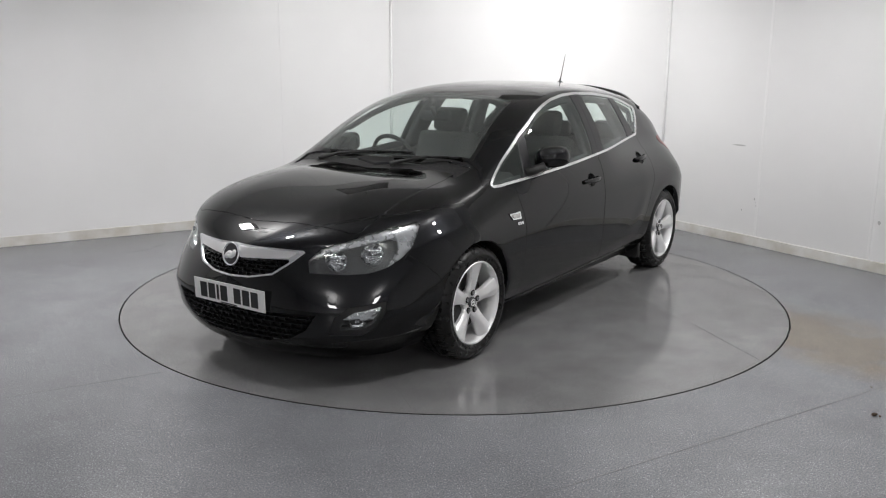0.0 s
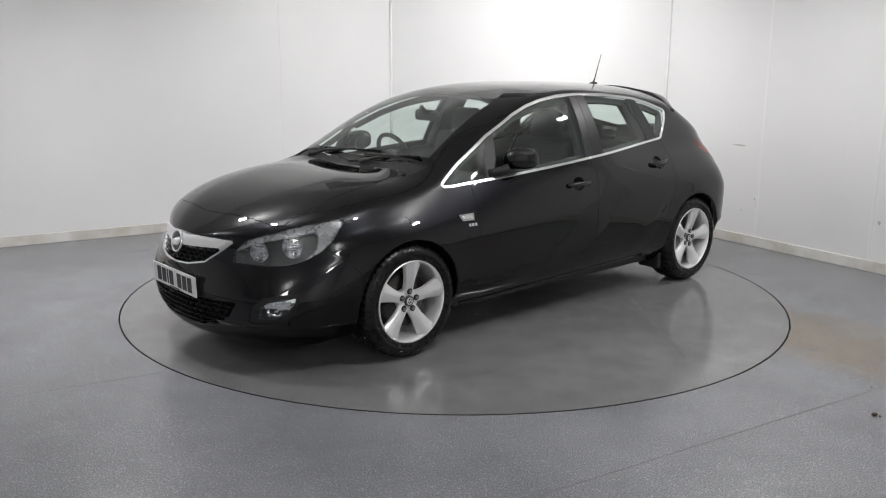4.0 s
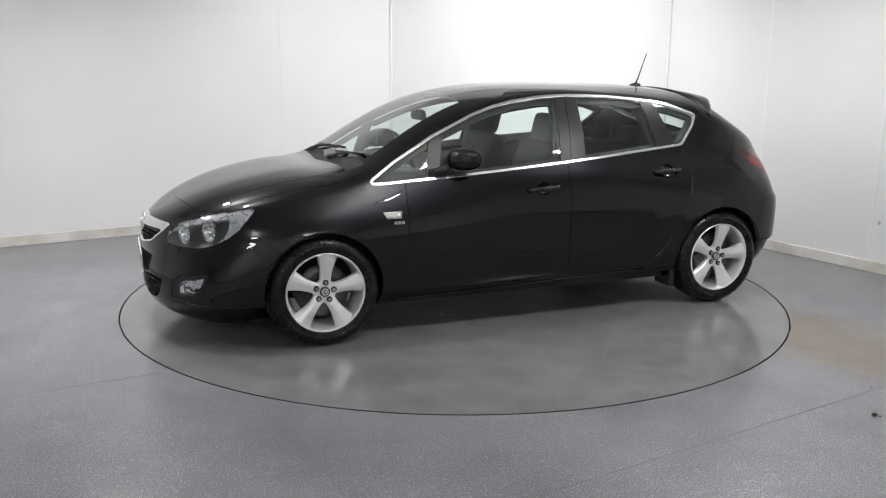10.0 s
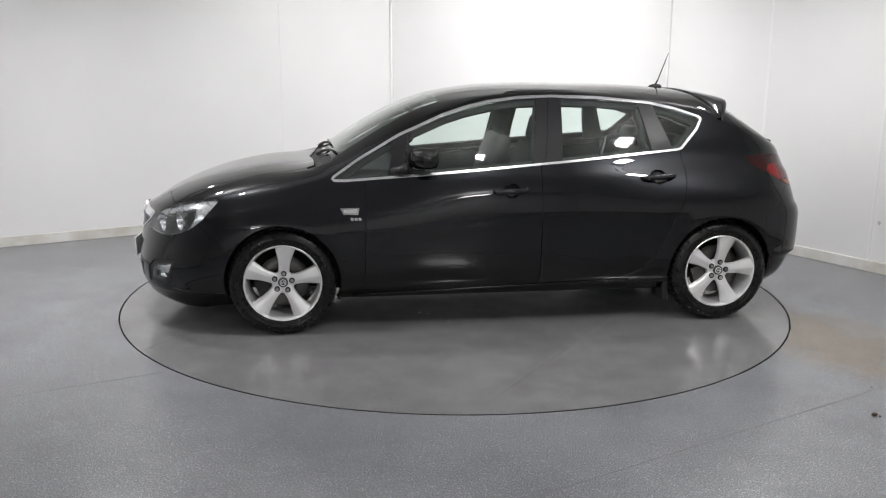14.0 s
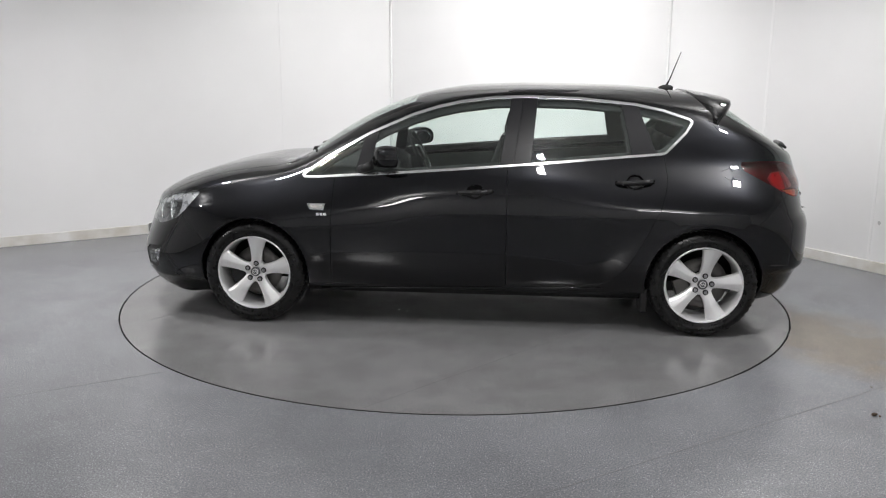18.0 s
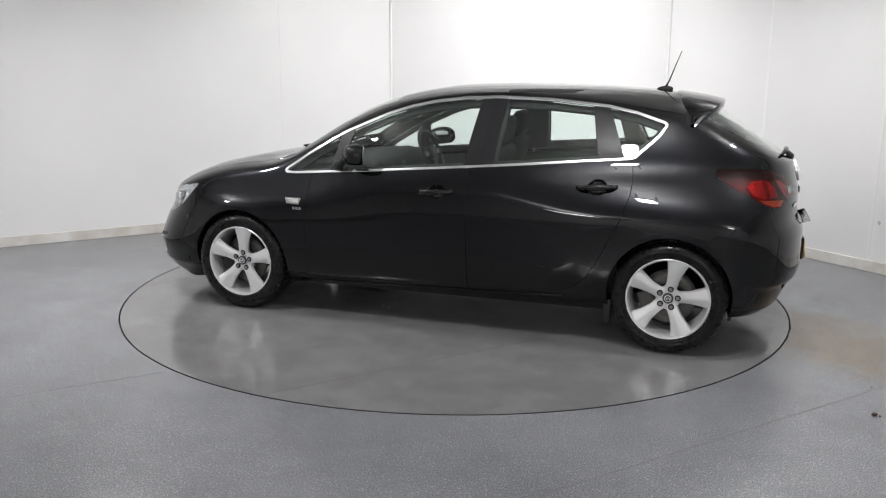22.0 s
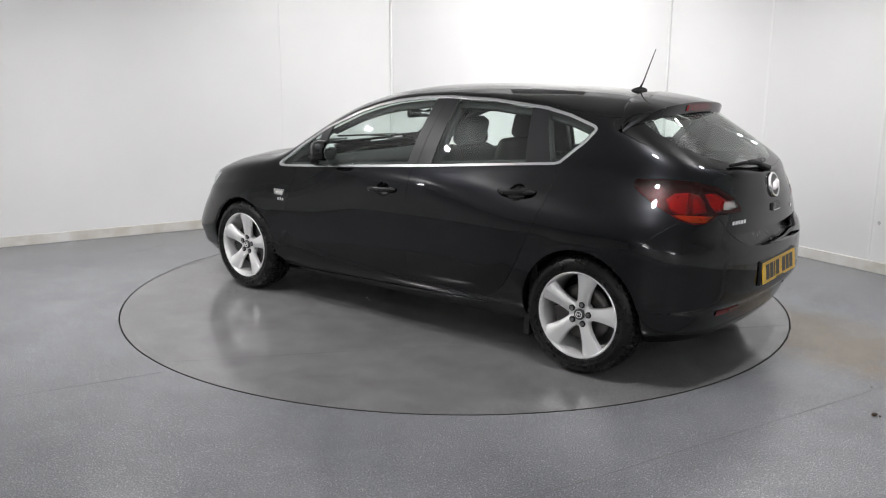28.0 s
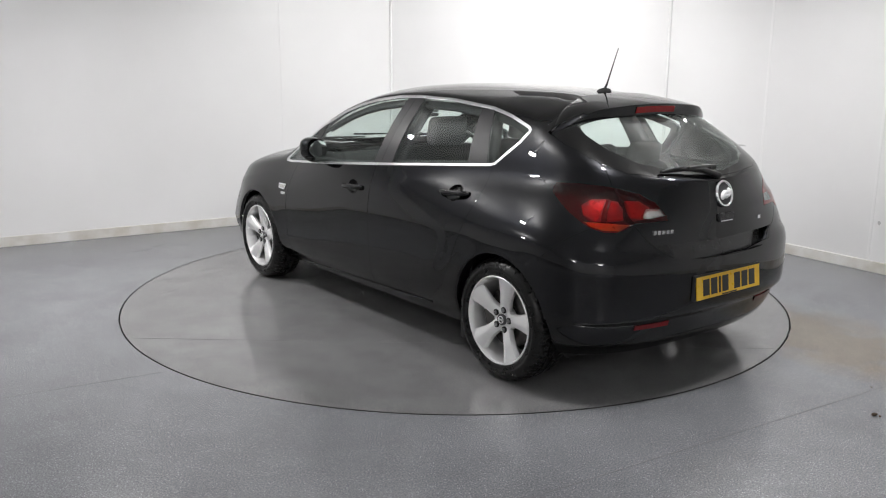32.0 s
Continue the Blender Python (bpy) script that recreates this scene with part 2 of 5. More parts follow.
def box(bm, x0, x1, y0, y1, z0, z1, bevel=0.0, m=None):
    r = bmesh.ops.create_cube(bm, size=1.0, matrix=Matrix.Translation(((x0 + x1) / 2, (y0 + y1) / 2, (z0 + z1) / 2)) @ Matrix.Diagonal((x1 - x0, y1 - y0, z1 - z0, 1)))
    vs = r["verts"]
    if bevel:
        es = list({e for v in vs for e in v.link_edges})
        r2 = bmesh.ops.bevel(bm, geom=es, offset=bevel, segments=2, profile=0.5, affect="EDGES")
        vs = list({v for f in r2["faces"] for v in f.verts} | {v for v in vs if v.is_valid})
    if m is not None:
        bmesh.ops.transform(bm, matrix=m, verts=vs)
    return vs


def prism(bm, pts, z0, z1):
    """An upright prism over a plan polygon, counter-clockwise."""
    lo = [bm.verts.new((x, y, z0)) for x, y in pts]
    hi = [bm.verts.new((x, y, z1)) for x, y in pts]
    n = len(pts)
    bm.faces.new(lo[::-1])
    bm.faces.new(hi)
    for i in range(n):
        bm.faces.new((lo[i], lo[(i + 1) % n], hi[(i + 1) % n], hi[i]))


def lathe(bm, prof, seg=48, m=None, close=False):
    """Turns a profile of (axis, radius) about the y axis."""
    rings = []
    for a, r in prof:
        rings.append([bm.verts.new((r * math.cos(2 * math.pi * k / seg), a, r * math.sin(2 * math.pi * k / seg))) for k in range(seg)])
    n = len(rings)
    for i in range(n if close else n - 1):
        p, q = rings[i], rings[(i + 1) % n]
        for k in range(seg):
            bm.faces.new((p[k], q[k], q[(k + 1) % seg], p[(k + 1) % seg]))
    vs = [v for r in rings for v in r]
    if m is not None:
        bmesh.ops.transform(bm, matrix=m, verts=vs)
    return vs


def spline(points):
    """A smooth function through (x, value) pairs, without overshoot (monotone cubic)."""
    pts = sorted(points)
    xs = [p[0] for p in pts]
    ys = [p[1] for p in pts]
    n = len(xs)
    h = [xs[i + 1] - xs[i] for i in range(n - 1)]
    d = [(ys[i + 1] - ys[i]) / h[i] for i in range(n - 1)]
    m = [d[0]] + [0.0] * (n - 2) + [d[-1]]
    for i in range(1, n - 1):
        if d[i - 1] * d[i] > 0:
            w1, w2 = 2 * h[i] + h[i - 1], h[i] + 2 * h[i - 1]
            m[i] = (w1 + w2) / (w1 / d[i - 1] + w2 / d[i])

    def at(x):
        x = min(max(x, xs[0]), xs[-1])
        i = 0
        while i < n - 2 and x > xs[i + 1]:
            i += 1
        s = (x - xs[i]) / h[i]
        return ((1 + 2 * s) * (1 - s) ** 2 * ys[i] + s * (1 - s) ** 2 * h[i] * m[i]
                + s * s * (3 - 2 * s) * ys[i + 1] + s * s * (s - 1) * h[i] * m[i + 1])
    return at


# ---------------------------------------------------------------- room
TURN_R = 2.237
GAP = 0.009
# plan of the white booth, counter-clockwise from the front right
LEFT_DIR = (0.847, 0.532)
P_BACK_L, P_BACK_R, P_RIGHT = (-0.68, 3.29), (2.067, 2.57), (3.36, 0.50)
P_LEFT = (-6.3, -0.24)
PLAN = [(4.3, -8.2), (4.3, -1.7), P_RIGHT, P_BACK_R, P_BACK_L, P_LEFT, (-6.3, -8.2)]


def wall_piece(name, a, b, z0, z1, mat, thick=0.12, label="", joints=(), trim=0.0):
    """A wall with its face on the line a-b; clad walls carry panels between the joints."""
    dx, dy = b[0] - a[0], b[1] - a[1]
    l = math.hypot(dx, dy)
    ux, uy = dx / l, dy / l
    nx, ny = uy, -ux
    skin = 0.008 if joints else 0.0

    def piece(s0, s1, d0, d1, za, zb, bev=0.0):
        bm = bmesh.new()
        pts = [(a[0] + ux * s + nx * d, a[1] + uy * s + ny * d) for s, d in ((s0, d0), (s0, d1), (s1, d1), (s1, d0))]
        prism(bm, pts, za, zb)
        bmesh.ops.recalc_face_normals(bm, faces=bm.faces)
        if bev:
            bmesh.ops.bevel(bm, geom=bm.edges[:], offset=bev, segments=2, profile=0.5, affect="EDGES")
        return bm

    w = tagged(obj(name, piece(0, l, skin, thick, z0, z1), mat), label, "wall", kind="structure")
    if joints:
        cuts = [0.0, *joints, l]
        for s0, s1 in zip(cuts, cuts[1:]):
            part("wall_panel", piece(s0 + 0.0005, s1 - 0.0005, 0.0, skin + 0.001, z0, z1, 0.0006), mat, w)
        for s in (joints if name in COVERED else ()):
            part("joint_strip", piece(s - 0.011, s + 0.011, -0.003, 0.002, z0 + 0.09, z1, 0.0012), WALL_SEAM, w, "narrow white joint strip")
        sk = tagged(obj("baseboard", piece(0.0, l, -0.016, 0.0, 0.0, 0.088, 0.004), SKIRT), "scuffed white skirting board along the wall", "baseboard", kind="structure")
    return w


NAMES = ["wall_east", "wall_right", "wall_back_right", "wall_back", "wall_left", "wall_west", "wall_south"]
JOINTS = {"wall_right": (1.1,), "wall_east": (2.4, 4.8), "wall_back_right": (0.2, 1.275), "wall_back": (0.777,), "wall_left": (1.228, 4.9)}
COVERED = ("wall_right", "wall_back_right")
for i, nm in enumerate(NAMES):
    a, b = PLAN[i], PLAN[(i + 1) % len(PLAN)]
    white = nm in JOINTS
    wall_piece(nm, a, b, 0, CEIL, WHITE_WALL if white else DARK, label="white clad wall of the photo booth" if white else "plain pale grey wall closing the room", joints=JOINTS.get(nm, ()))
for nm, (cx, cy) in (("trim_left_corner", P_BACK_L), ("trim_right_corner", P_BACK_R), ("trim_far_corner", P_RIGHT)):
    bm = bmesh.new()
    bmesh.ops.create_cone(bm, cap_ends=True, segments=10, radius1=0.013, radius2=0.013, depth=CEIL - 0.09, matrix=Matrix.Translation((cx * 0.997, cy * 0.997, 0.045 + CEIL / 2)))
    tagged(obj(nm, bm, WALL_SEAM, smooth=True), "narrow white corner strip between wall panels", "trim", kind="structure")
bm = bmesh.new()
prism(bm, [(-7, -8.6), (5, -8.6), (5, 4), (-7, 4)], CEIL, CEIL + 0.1)
tagged(obj("ceiling", bm, CEILING_M), "white ceiling over the booth", "ceiling", kind="structure")


def floor_sheet():
    bm = bmesh.new()
    seg = 128
    R = TURN_R + GAP / 2
    ring = [(R * math.cos(2 * math.pi * k / seg), R * math.sin(2 * math.pi * k / seg)) for k in range(seg)]
    hi = [bm.verts.new((x, y, 0)) for x, y in ring]
    lo = [bm.verts.new((x, y, -0.05)) for x, y in ring]
    out = []
    for x, y in ring:
        s = 9.0 / max(abs(x), abs(y))
        out.append(bm.verts.new((x * s, y * s, 0)))
    for k in range(seg):
        j = (k + 1) % seg
        bm.faces.new((hi[k], out[k], out[j], hi[j]))
        bm.faces.new((lo[k], hi[k], hi[j], lo[j]))
    return bm


tagged(obj("floor", floor_sheet(), FLOOR_STAINED), "grey speckled vinyl floor with a satin sheen", "floor", kind="structure")
bm = bmesh.new()
bmesh.ops.create_cone(bm, cap_ends=True, segments=64, radius1=TURN_R + 0.1, radius2=TURN_R + 0.1, depth=0.02, matrix=Matrix.Translation((0, 0, -0.09)))
tagged(obj("turntable_pit", bm, PLASTIC), "dark pit beneath the turntable rim", "pit", kind="structure")
def rim_band():
    bm = bmesh.new()
    lathe(bm, [(-0.04, TURN_R - GAP / 2), (0.0006, TURN_R - GAP / 2 + 0.0005), (0.0006, TURN_R - GAP / 2 - 0.0025), (-0.04, TURN_R - GAP / 2 - 0.0025)], 160, pose(0, 0, 0, 90, 0, 0))
    bmesh.ops.recalc_face_normals(bm, faces=bm.faces)
    return bm


bm = bmesh.new()
bmesh.ops.create_cone(bm, cap_ends=True, segments=128, radius1=TURN_R - GAP / 2, radius2=TURN_R - GAP / 2, depth=0.05, matrix=Matrix.Translation((0, 0, -0.025)))
turntable = tagged(obj("turntable", bm, FLOOR_GREY), "round turntable covered in grey speckled vinyl with welded seams", "turntable")


def seam_strip(a, b, w=0.0032, h=0.0006):
    bm = bmesh.new()
    dx, dy = b[0] - a[0], b[1] - a[1]
    l = math.hypot(dx, dy)
    nx, ny = -dy / l * w / 2, dx / l * w / 2
    prism(bm, [(a[0] - nx, a[1] - ny), (b[0] - nx, b[1] - ny), (b[0] + nx, b[1] + ny), (a[0] + nx, a[1] + ny)], -0.01, h)
    bmesh.ops.recalc_face_normals(bm, faces=bm.faces)
    return bm


part("vinyl_seam", seam_strip((0.253, 2.212), (-2.13, -0.66)), SEAM_M, turntable, "dark welded vinyl seam")
part("vinyl_seam", seam_strip((1.927, 1.12), (-0.52, -2.168)), SEAM_M, turntable, "dark welded vinyl seam")


def floor_mark(name, x, y, w, d, turn, mat, label, seed):
    """A thin dried spot on the turntable."""
    rnd = random.Random(seed)
    bm = bmesh.new()
    n = 12
    ring = [(w / 2 * math.cos(2 * math.pi * k / n) * rnd.uniform(0.6, 1.0), d / 2 * math.sin(2 * math.pi * k / n) * rnd.uniform(0.5, 1.0)) for k in range(n)]
    prism(bm, ring, -0.001, 0.0009)
    part(name, bm, mat, turntable, label).matrix_basis = pose(x, y, 0, 0, 0, turn)


floor_mark("dried_drip", 0.143, 0.775, 0.085, 0.022, 70, OLDPAINT, "dried red-brown drip mark", 1)
floor_mark("dried_drip", 0.19, 0.745, 0.05, 0.012, 65, OLDPAINT, "dried red-brown drip mark", 2)
floor_mark("paint_fleck", 0.306, 0.57, 0.018, 0.012, 20, FLECK, "small white paint fleck", 3)
floor_mark("paint_fleck", 0.25, 0.60, 0.011, 0.009, 50, FLECK, "small white paint fleck", 4)
part("rim_band", rim_band(), RIMBAND, turntable, "thin dark metal rim")
floor_ob = bpy.data.objects["floor"]
part("vinyl_seam", seam_strip((-1.475, -1.714), (-6.2, -4.42)), SEAM_M, floor_ob, "dark welded vinyl seam")
part("vinyl_seam", seam_strip((-3.6, -5.4), (4.2, -0.56)), SEAM_M, floor_ob, "dark welded vinyl seam")
# a dry leaf crumb and specks of grit lying on the floor


def crumb(x, y, r, seed):
    rnd = random.Random(seed)
    bm = bmesh.new()
    bmesh.ops.create_icosphere(bm, subdivisions=2, radius=r, matrix=Matrix.Translation((0, 0, r * 0.3)) @ Matrix.Diagonal((1.0, 0.6, 0.35, 1)))
    for v in bm.verts:
        v.co *= 0.8 + 0.5 * rnd.random()
        v.co.z = max(0.0, v.co.z)
    ob = tagged(obj("leaf_crumb", bm, SOIL), "small brown leaf crumb lying on the grey floor", "debris", "floor debris")
    ob.matrix_basis = pose(x, y, 0.0005, 0, 0, rnd.random() * 180)


def wall_mark(x, y, z, w, h, label):
    """A scuff on the right-hand back wall."""
    a = math.degrees(math.atan2(P_BACK_R[1] - P_RIGHT[1], P_BACK_R[0] - P_RIGHT[0]))
    bm = bmesh.new()
    rnd = random.Random(int(z * 1000))
    n = 10
    ring = [(w / 2 * math.cos(2 * math.pi * k / n) * rnd.uniform(0.7, 1.0), h / 2 * math.sin(2 * math.pi * k / n) * rnd.uniform(0.6, 1.0)) for k in range(n)]
    lo = [bm.verts.new((u, -0.004, v)) for u, v in ring]
    hi = [bm.verts.new((u, 0.0012, v)) for u, v in ring]
    bm.faces.new(hi)
    for k in range(n):
        bm.faces.new((lo[k], lo[(k + 1) % n], hi[(k + 1) % n], hi[k]))
    bmesh.ops.recalc_face_normals(bm, faces=bm.faces)
    ob = part("scuff_mark", bm, SCUFF, bpy.data.objects["wall_back_right"], label)
    nx, ny = P_BACK_R[1] - P_RIGHT[1], P_RIGHT[0] - P_BACK_R[0]
    l = math.hypot(nx, ny)
    # foot of the point on the wall's face
    d = ((x - P_RIGHT[0]) * nx + (y - P_RIGHT[1]) * ny) / (l * l)
    ob.matrix_basis = pose(x - nx * d, y - ny * d, z, 0, 0, a)


wall_mark(2.67, 1.61, 0.42, 0.012, 0.03, "grey scuff on the wall")
wall_mark(2.68, 1.59, 0.36, 0.014, 0.022, "grey scuff on the wall")
wall_mark(2.675, 1.60, 0.39, 0.008, 0.014, "grey scuff on the wall")
wall_mark(2.60, 1.72, 0.305, 0.016, 0.02, "grey scuff on the wall")
wall_mark(2.56, 1.78, 0.88, 0.17, 0.016, "faint grey smear on the wall")
wall_mark(3.287, 0.617, 0.39, 0.03, 0.04, "small dark clip mark on the wall")
crumb(1.935, -2.19, 0.016, 1)
crumb(1.955, -2.205, 0.009, 2)
crumb(2.09, -1.84, 0.006, 3)


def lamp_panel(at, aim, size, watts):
    """An unseen square light panel on rods: a metal tray with a white diffuser below; level ones get an added upper
    diffuser to brighten the ceiling.
    """
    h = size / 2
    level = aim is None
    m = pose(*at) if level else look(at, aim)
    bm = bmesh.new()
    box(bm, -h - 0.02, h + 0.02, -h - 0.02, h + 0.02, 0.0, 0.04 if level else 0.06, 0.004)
    ob = tagged(obj("unseen_ceiling_light" if level else "added_wall_wash", bm, TRAY), "unseen square light panel below the ceiling, upward glow added" if level else "angled white light panel, unseen, added to brighten the back wall",
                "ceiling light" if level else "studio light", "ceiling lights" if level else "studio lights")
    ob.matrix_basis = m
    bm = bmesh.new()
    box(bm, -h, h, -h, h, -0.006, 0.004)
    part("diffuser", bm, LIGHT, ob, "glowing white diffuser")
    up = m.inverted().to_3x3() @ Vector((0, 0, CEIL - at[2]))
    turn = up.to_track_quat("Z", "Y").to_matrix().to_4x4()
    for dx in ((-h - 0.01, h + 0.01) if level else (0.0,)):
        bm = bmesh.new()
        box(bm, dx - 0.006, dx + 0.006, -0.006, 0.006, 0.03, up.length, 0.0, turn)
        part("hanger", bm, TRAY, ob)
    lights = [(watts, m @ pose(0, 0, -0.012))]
    # added glow and lamp on top, which brighten the ceiling
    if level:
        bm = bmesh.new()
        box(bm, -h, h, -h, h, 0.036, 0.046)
        part("added_upper_glow", bm, LIGHT, ob, "glowing white upper face, added to light the ceiling")
        lights.append((watts * ADDED_UPLIGHT, m @ pose(0, 0, 0.052, 180, 0, 0)))
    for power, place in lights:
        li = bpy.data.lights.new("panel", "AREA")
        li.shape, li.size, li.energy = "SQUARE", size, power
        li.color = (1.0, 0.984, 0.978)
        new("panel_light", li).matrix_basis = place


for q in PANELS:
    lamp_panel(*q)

# ---------------------------------------------------------------- car body surface
# Car space: x forward from the middle of the wheelbase, y to its left, z up.
OFF = (0.197, -0.065)           # the turntable's centre in car space
FWX, RWX, HUB_Z = 1.3425, -1.3425, 0.312
FRONT_X = spline([(0.12, 2.13), (0.16, 2.215), (0.22, 2.258), (0.3, 2.277), (0.4, 2.282), (0.48, 2.28), (0.55, 2.274), (0.63, 2.255), (0.67, 2.24), (1.5, 2.24)])
REAR_X = spline([(0.2, -1.89), (0.26, -1.955), (0.34, -1.99), (0.385, -2.005), (0.415, -2.04), (0.47, -2.05), (0.55, -2.05), (0.64, -2.048), (0.69, -2.035), (0.74, -2.01), (0.85, -2.008), (0.95, -1.99), (1.03, -1.97), (1.5, -1.97)])
WIDTH = spline([(0.15, 0.74), (0.22, 0.805), (0.3, 0.857), (0.4, 0.885), (0.55, 0.897), (0.7, 0.9), (0.8, 0.89), (0.86, 0.877), (0.92, 0.857), (0.98, 0.829), (1.03, 0.806), (1.1, 0.775), (1.17, 0.738), (1.28, 0.670), (1.375, 0.597), (1.45, 0.53)])
EDGE_Z = spline([(2.24, 0.665), (2.15, 0.705), (1.96, 0.755), (1.7, 0.829), (1.4, 0.888), (1.15, 0.933), (1.0, 0.985), (0.8, 1.085), (0.6, 1.19), (0.36, 1.298), (0.1, 1.37), (-0.3, 1.402), (-0.9, 1.36), (-1.2, 1.315), (-1.41, 1.262), (-1.6, 1.17), (-1.8, 1.08), (-1.95, 1.03)])
CENTRE_Z = spline([(2.24, 0.665), (2.16, 0.722), (2.05, 0.785), (1.92, 0.842), (1.65, 0.921), (1.4, 0.960), (1.2, 0.967), (1.12, 0.993), (0.98, 1.096), (0.79, 1.215), (0.6, 1.311), (0.41, 1.379), (0.22, 1.420), (0.03, 1.443), (-0.35, 1.457), (-0.73, 1.45), (-1.18, 1.422), (-1.45, 1.38), (-1.52, 1.322), (-1.62, 1.252), (-1.9, 1.063), (-1.97, 1.025)])
LOW_Z = spline([(2.3, 0.128), (1.9, 0.132), (1.72, 0.155), (0.95, 0.195), (-0.9, 0.2), (-1.1, 0.205), (-1.7, 0.215), (-1.9, 0.22), (-2.15, 0.24)])
FX0, RX0 = 0.95, -0.95


def ramp01(t):
    t = min(1.0, max(0.0, t))
    return t * t * (3 - 2 * t)


def soft_min(x):
    """x, levelling out smoothly towards 1.1."""
    return x if x < 0.8 else 0.8 + 0.3 * (1 - math.exp(-(x - 0.8) / 0.3))


def crown(x):
    """How flat the upper surface stays across the car before it falls to the edge."""
    return 2.7 + 0.9 * ramp01((x - 0.1) / 0.5) + 0.3 * ramp01((x - 1.0) / 0.3) + 1.5 * ramp01((-1.2 - x) / 0.35)


def side_y(x, z):
    """Half the car's width at a length and a height."""
    w = WIDTH(z)
    if x > 0:
        w *= 1 - 0.125 * ramp01((z - 0.6) / 0.38) * soft_min(x) ** 2
    if x < -0.3:
        w *= 1 - 0.142 * (1 - math.exp(-1.3 * ((-x - 0.3) / 0.8) ** 1.6)) * ramp01((z - 0.72) / 0.34)
    # the crease that runs along the doors through the rear handle to the tail lamp
    d = z - (0.895 - 0.034 * x)
    w += 0.003 * ramp01((0.05 - x) / 0.6) * ramp01((x + 1.75) / 0.3) * math.exp(-abs(d) / (0.075 if d < 0 else 0.04))
    # the lip that sweeps along the lower doors and up before the rear wheel
    lip = 0.27 + 0.055 * (0.85 - x) + 1.5 * max(0.0, -0.5 - x) ** 2
    w += 0.006 * ramp01((0.98 - x) / 0.4) * ramp01((x + 1.0) / 0.15) / (1 + ((z - lip) / 0.065) ** 2)
    # wheel arches flare a little
    for hub in (1.3425, -1.3425):
        r = math.hypot(x - hub, z - 0.32)
        if r < 0.6 and z > 0.2:
            w += 0.005 * math.exp(-((r - 0.345) / 0.055) ** 2)
    # ledges that run round the lower bumpers
    w += 0.012 * ramp01((x - 1.5) / 0.3) * math.exp(-((z - 0.258) / 0.02) ** 2)
    w += 0.010 * ramp01((-1.55 - x) / 0.2) * math.exp(-((z - 0.418) / 0.022) ** 2)
    if x > FX0:
        a = min(1.0, (x - FX0) / (FRONT_X(z) - FX0))
        k = min(1.0, max(0.0, (0.62 - z) / 0.22))
        return w * max(0.0, 1 - a ** (4.6 + k)) ** (0.78 - 0.27 * k)
    if x < RX0:
        a = min(1.0, (x - RX0) / (REAR_X(z) - RX0))
        k = min(1.0, max(0.0, (1.25 - z) / 0.2))
        j = min(1.0, max(0.0, (0.85 - z) / 0.15))
        return w * max(0.0, 1 - a ** (5.2 + 1.4 * k + 1.0 * j)) ** (0.56 - 0.08 * k - 0.05 * j)
    return w


def stations():
    """Lengthwise parameters: -1 tail to 1 nose; dense at both ends."""
    front = [FX0 + (2.24 - FX0) * math.sin(0.5 * math.pi * (1 - k / 44)) for k in range(44)]
    mid = [FX0 - (FX0 - RX0) * k / 40 for k in range(41)]
    rear = [RX0 - (1.97 + RX0) * math.sin(0.5 * math.pi * k / 36) for k in range(1, 37)]
    return front + mid + rear


def body_skin():
    bm = bmesh.new()
    xs = stations()
    NV, NT = 56, 16
    cols = []
    for x in xs:
        e, l = EDGE_Z(x), LOW_Z(x)
        col = []
        for j in range(NV + 1):
            z = l + (e - l) * j / NV
            # stretch towards the nose or tail of this height
            if x > FX0:
                xx = FX0 + (x - FX0) * (FRONT_X(z) - FX0) / (2.24 - FX0)
            elif x < RX0:
                xx = RX0 + (x - RX0) * (REAR_X(z) - RX0) / (-1.97 - RX0)
            else:
                xx = x
            col.append(bm.verts.new((xx, side_y(xx, z), z)))
        ex, ye = col[-1].co.x, col[-1].co.y
        zc = max(CENTRE_Z(x), e)
        for j in range(1, NT + 1):
            f = 1 - j / NT
            col.append(bm.verts.new((ex, ye * f, e + (zc - e) * (1 - f ** crown(x)))))
        cols.append(col)
    for a, b in zip(cols, cols[1:]):
        for j in range(len(a) - 1):
            try:
                bm.faces.new((a[j], b[j], b[j + 1], a[j + 1]))
            except ValueError:
                pass
    # soften the long edge where the bonnet turns into the wings and the roof into the sides
    rows = [c[NV - 9:NV + 8] for c in cols]
    soft = [v for r in rows for v in r if v.co.x > 1.0 or v.co.x < -1.38]
    for _ in range(14):
        bmesh.ops.smooth_vert(bm, verts=soft, factor=0.5, use_axis_x=True, use_axis_y=True, use_axis_z=True)
    mid = [v for r in rows for v in r[3:-2] if -1.38 <= v.co.x <= 1.0]
    for _ in range(2):
        bmesh.ops.smooth_vert(bm, verts=mid, factor=0.4, use_axis_x=False, use_axis_y=True, use_axis_z=True)
    for c in cols:
        c[-1].co.y = 0.0
    for v in cols[0]:
        v.co.y = 0.0
    for v in cols[-1]:
        v.co.y = 0.0
    bmesh.ops.remove_doubles(bm, verts=bm.verts, dist=0.0005)
    return bm


X, Y, Z = 0, 1, 2

